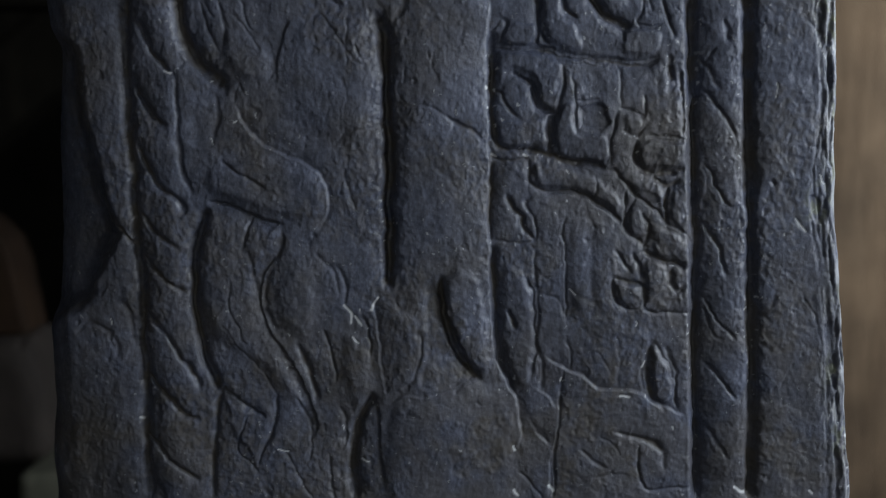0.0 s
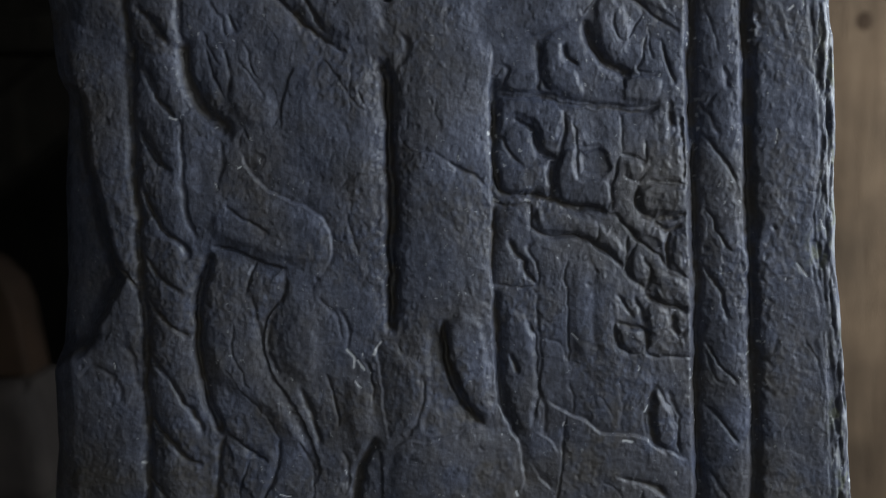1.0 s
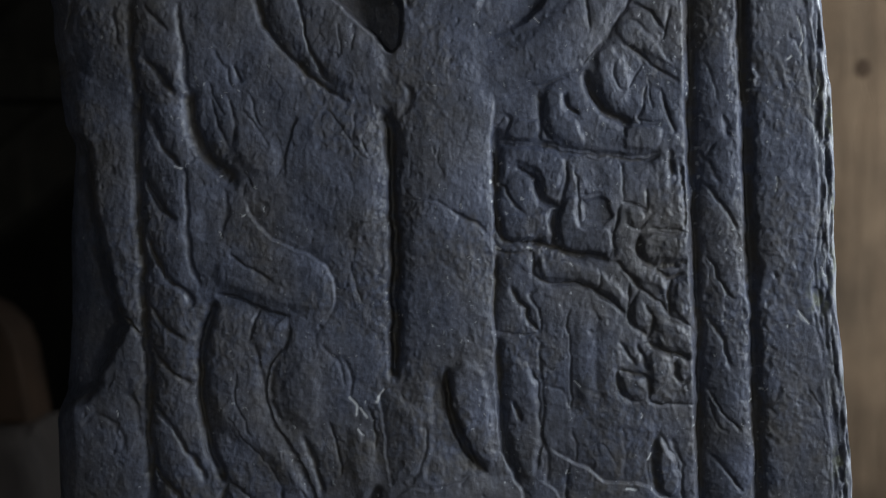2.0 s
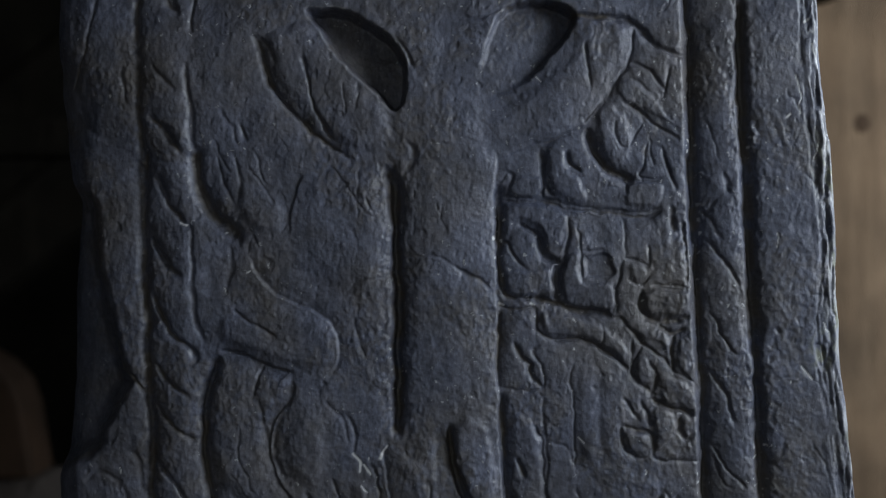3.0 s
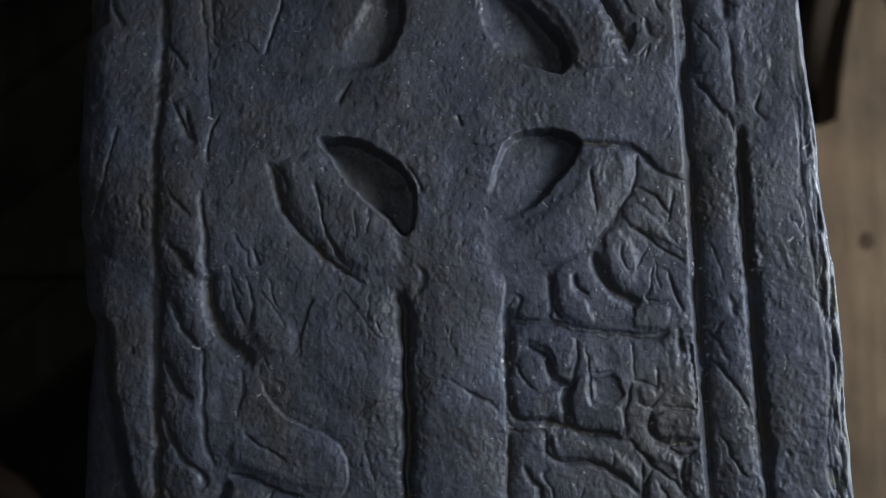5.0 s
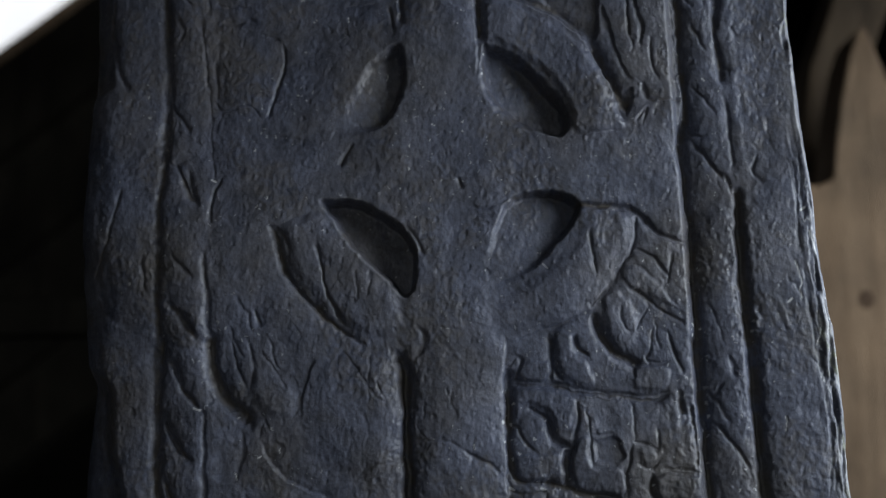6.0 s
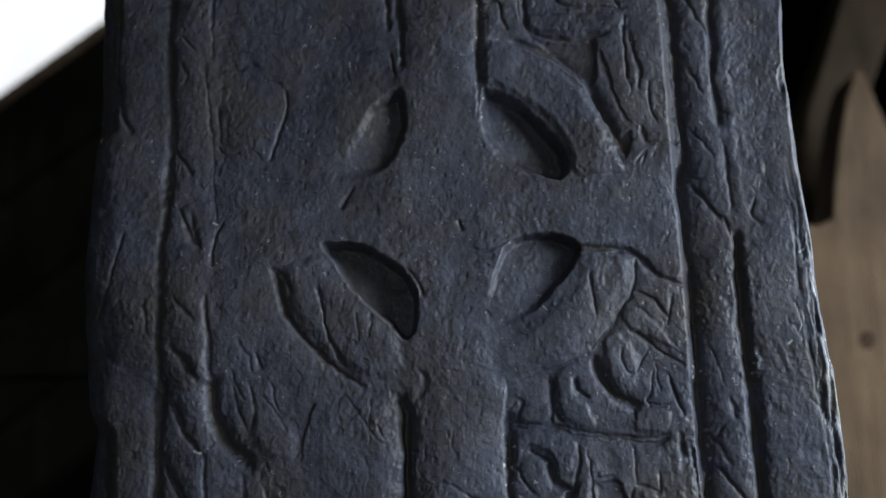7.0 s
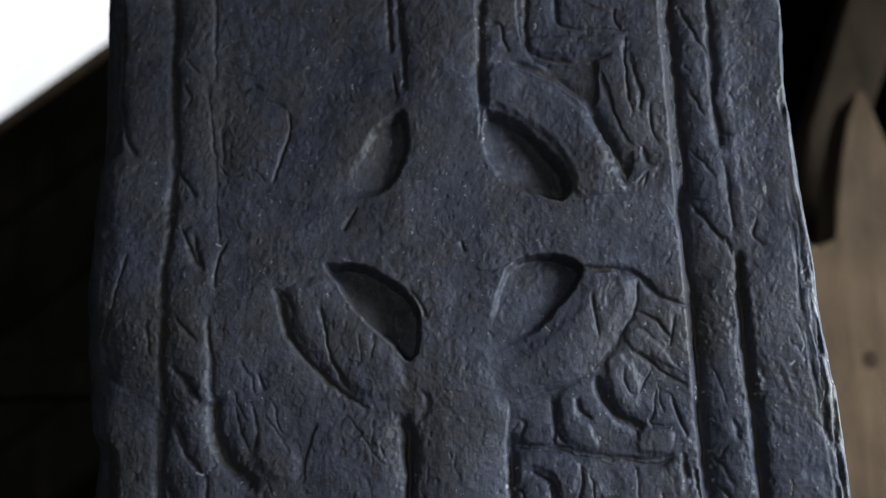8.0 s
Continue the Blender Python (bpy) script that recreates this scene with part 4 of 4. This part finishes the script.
# an earthy film clings to the western and upper part in patches
DIRT += 0.3 * smooth(0.35 + 0.45 * soft_noise(SHAPE, 22, 30) + 0.2 * soft_noise(SHAPE, 5, 7)) * np.clip(0.35 - X / 400, 0, 1) * (0.5 + 0.5 * smooth((Z - 1250) / 250))
DIRT += 0.45 * smooth(0.3 + 0.5 * soft_noise(SHAPE, 16, 20) + 0.25 * soft_noise(SHAPE, 4, 5)) * smooth((1110 - Z) / 130)
LICHEN = np.zeros(SHAPE)
for cx, cz, size in ((250, 1240, 8), (252, 1228, 6), (258, 1180, 7), (257, 1140, 6), (266, 1060, 6), (268, 965, 7), (247, 1118, 8), (262, 1010, 7), (236, 1462, 5)):
    LICHEN += 0.6 * np.exp(-(((X - cx) / size) ** 2 + ((Z - cz) / size / 1.6) ** 2)) * smooth(0.3 + soft_noise(SHAPE, 1.4, 2.2))
THICK = 80.0


def slab():
    n, m = SHAPE
    front = np.stack([X, -H, Z], -1).reshape(-1, 3)
    back_y = np.full((n, 1), THICK)
    edge_l = np.stack([xl + 3, back_y, rows_z[:, None]], -1).reshape(-1, 3)
    edge_r = np.stack([xr - 3, back_y, rows_z[:, None]], -1).reshape(-1, 3)
    verts = np.concatenate([front, edge_l, edge_r]) / 1000
    i = np.arange(n * m).reshape(n, m)
    quads = np.stack([i[:-1, :-1], i[:-1, 1:], i[1:, 1:], i[1:, :-1]], -1).reshape(-1, 4)
    l, r = n * m + np.arange(n), n * m + n + np.arange(n)
    left = np.stack([l[:-1], i[:-1, 0], i[1:, 0], l[1:]], -1)
    right = np.stack([i[:-1, -1], r[:-1], r[1:], i[1:, -1]], -1)
    back = np.stack([r[:-1], l[:-1], l[1:], r[1:]], -1)
    quads = np.concatenate([quads, left, right, back])
    me = bpy.data.meshes.new("carved_cross_slab")
    me.vertices.add(len(verts))
    me.vertices.foreach_set("co", verts.ravel())
    me.loops.add(quads.size)
    me.loops.foreach_set("vertex_index", quads.ravel())
    me.polygons.add(len(quads))
    me.polygons.foreach_set("loop_start", np.arange(0, quads.size, 4))
    me.update(calc_edges=True)
    caps = bmesh.new()
    caps.from_mesh(me)
    caps.verts.ensure_lookup_table()
    caps.faces.new([caps.verts[k] for k in (*i[-1], n * m + 2 * n - 1, n * m + n - 1)])
    caps.to_mesh(me)
    caps.free()
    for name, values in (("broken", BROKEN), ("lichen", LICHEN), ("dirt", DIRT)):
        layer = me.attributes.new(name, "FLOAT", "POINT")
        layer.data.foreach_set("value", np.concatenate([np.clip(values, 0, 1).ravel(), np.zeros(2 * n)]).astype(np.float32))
    me.polygons.foreach_set("use_smooth", np.ones(len(me.polygons), bool))
    me.materials.append(SLATE)
    return new("carved_cross_slab", me)


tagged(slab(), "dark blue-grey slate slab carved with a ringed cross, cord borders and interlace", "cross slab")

# ---- timbers behind the slab ----
post = prism([(0.379, 0.000), (0.689, 0.000), (0.689, 1.384), (0.626, 1.488), (0.580, 1.580), (0.554, 1.660), (0.543, 1.692), (0.533, 1.685), (0.519, 1.648), (0.505, 1.591), (0.494, 1.534), (0.488, 1.490), (0.465, 1.481), (0.442, 1.488), (0.379, 1.490)], 0.62, 0.70)
board = part("timber_board", bevelled(post, 0.004), OAK)
tagged(board, "weathered brown oak board with a pointed shaped top", "timber board")
# darker copy of the oak, with the brace's shade in its colour
SHADED_OAK = timber("shaded_grey_oak", (0.036, 0.026, 0.0175), (0.078, 0.058, 0.039), (6, 6, 0.7))
KNOT_OAK = timber("knot_oak", (0.045, 0.028, 0.017), (0.08, 0.052, 0.032), (6, 6, 3))
knot = bmesh.new()
bmesh.ops.create_uvsphere(knot, u_segments=16, v_segments=8, radius=0.009)
for v in knot.verts:
    v.co = (v.co.x * 1.1 + 0.518, v.co.y * 0.12 + 0.620, v.co.z * 1.3 + 1.336)
part("knot", knot, KNOT_OAK, board, "dark round knot in the wood")
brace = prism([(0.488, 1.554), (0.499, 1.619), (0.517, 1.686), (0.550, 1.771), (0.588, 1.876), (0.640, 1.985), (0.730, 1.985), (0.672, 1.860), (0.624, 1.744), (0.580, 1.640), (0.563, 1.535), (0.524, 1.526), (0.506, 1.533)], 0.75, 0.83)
tagged(part("timber_brace", bevelled(brace, 0.006), SHADED_OAK), "grey-brown timber brace behind the board, its shade put into the colour", "timber brace")

# unseen beam, added to close off the dark above the brace
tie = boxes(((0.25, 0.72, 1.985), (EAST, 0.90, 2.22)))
tagged(part("added_beam", bevelled(tie, 0.008), UNLIT_OAK), "near-black square beam added above the brace, out of view", "beam")

# ---- bright gable light behind a sloping rafter ----
WHITE_SKY, ws_tree, ws_shader = material("white_sky", 1.0, 0.0)
ws_shader.inputs["Base Color"].default_value = (0.8, 0.8, 0.8, 1)
ribs = ws_tree.nodes.new("ShaderNodeTexWave")
ribs.bands_direction = "Z"
ribs.inputs["Scale"].default_value, ribs.inputs["Distortion"].default_value = 9.0, 0.4
ws_tree.links.new(ws_tree.nodes.new("ShaderNodeTexCoord").outputs["Object"], ribs.inputs["Vector"])
cloud = ramp(ws_tree, grain(ws_tree, 3, 4, 0.6, (1.5, 1, 1)), (0.35, (0.84, 0.85, 0.87)), (0.65, (1.0, 0.99, 0.98)))
ws_tree.links.new(mixed(ws_tree, 1.0, cloud, ramp(ws_tree, ribs.outputs["Fac"], (0.0, (0.86, 0.87, 0.89)), (0.6, (1, 1, 1))), "MULTIPLY"), ws_shader.inputs["Emission Color"])
ws_shader.inputs["Emission Strength"].default_value = 1.04
structure("backdrop", boxes(((-2.6, NORTH + 0.9, 1.2), (0.2, NORTH + 0.95, 4.4))), WHITE_SKY, "overcast white sky beyond the window", "sky")


def rafter(p, q, deep, y0, y1):
    """A squared beam from p to q in (x, z)."""
    (ax, az), (bx, bz) = p, q
    far = math.hypot(bx - ax, bz - az)
    nx, nz = (bz - az) / far * deep, -(bx - ax) / far * deep
    return bevelled(prism([(ax, az), (bx, bz), (bx + nx, bz + nz), (ax + nx, az + nz)], y0, y1), 0.006)


panel = part("sloping_rafter", rafter((-1.9, 1.047), (0.0, 2.50), 0.62, 1.2, 1.3), UNLIT_OAK)
tagged(panel, "timber panel sloping up below the bright window, coloured near-black for shade", "rafter")
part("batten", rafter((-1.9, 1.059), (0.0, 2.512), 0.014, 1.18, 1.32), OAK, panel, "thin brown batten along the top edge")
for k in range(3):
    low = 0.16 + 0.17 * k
    part("cover_strip", rafter((-1.9, 1.047 - low * 1.26), (0.0, 2.50 - low * 1.26), 0.03, 1.188, 1.199), UNLIT_OAK, panel)

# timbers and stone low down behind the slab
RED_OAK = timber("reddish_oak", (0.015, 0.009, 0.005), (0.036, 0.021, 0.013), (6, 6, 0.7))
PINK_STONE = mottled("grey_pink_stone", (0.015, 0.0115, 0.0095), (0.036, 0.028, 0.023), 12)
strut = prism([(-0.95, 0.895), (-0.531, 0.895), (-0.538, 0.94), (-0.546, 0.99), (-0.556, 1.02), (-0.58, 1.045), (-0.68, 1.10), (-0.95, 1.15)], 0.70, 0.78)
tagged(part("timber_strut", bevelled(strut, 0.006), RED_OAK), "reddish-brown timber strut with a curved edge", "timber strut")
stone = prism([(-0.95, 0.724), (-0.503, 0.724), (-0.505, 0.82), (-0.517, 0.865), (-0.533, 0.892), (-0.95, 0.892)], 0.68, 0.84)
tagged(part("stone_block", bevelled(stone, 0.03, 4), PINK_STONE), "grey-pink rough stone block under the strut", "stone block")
pier = boxes(((-0.540, 0.66, 0.0), (-0.330, 0.86, 0.722)))
tagged(part("stone_pier", bevelled(pier, 0.012), STONE), "pale mossy stone pier under the block", "stone pier")
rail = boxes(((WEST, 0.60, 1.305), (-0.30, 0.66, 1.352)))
tagged(part("timber_rail", bevelled(rail, 0.006), UNLIT_OAK), "timber rail behind the slab, its shade put into the colour", "timber rail")
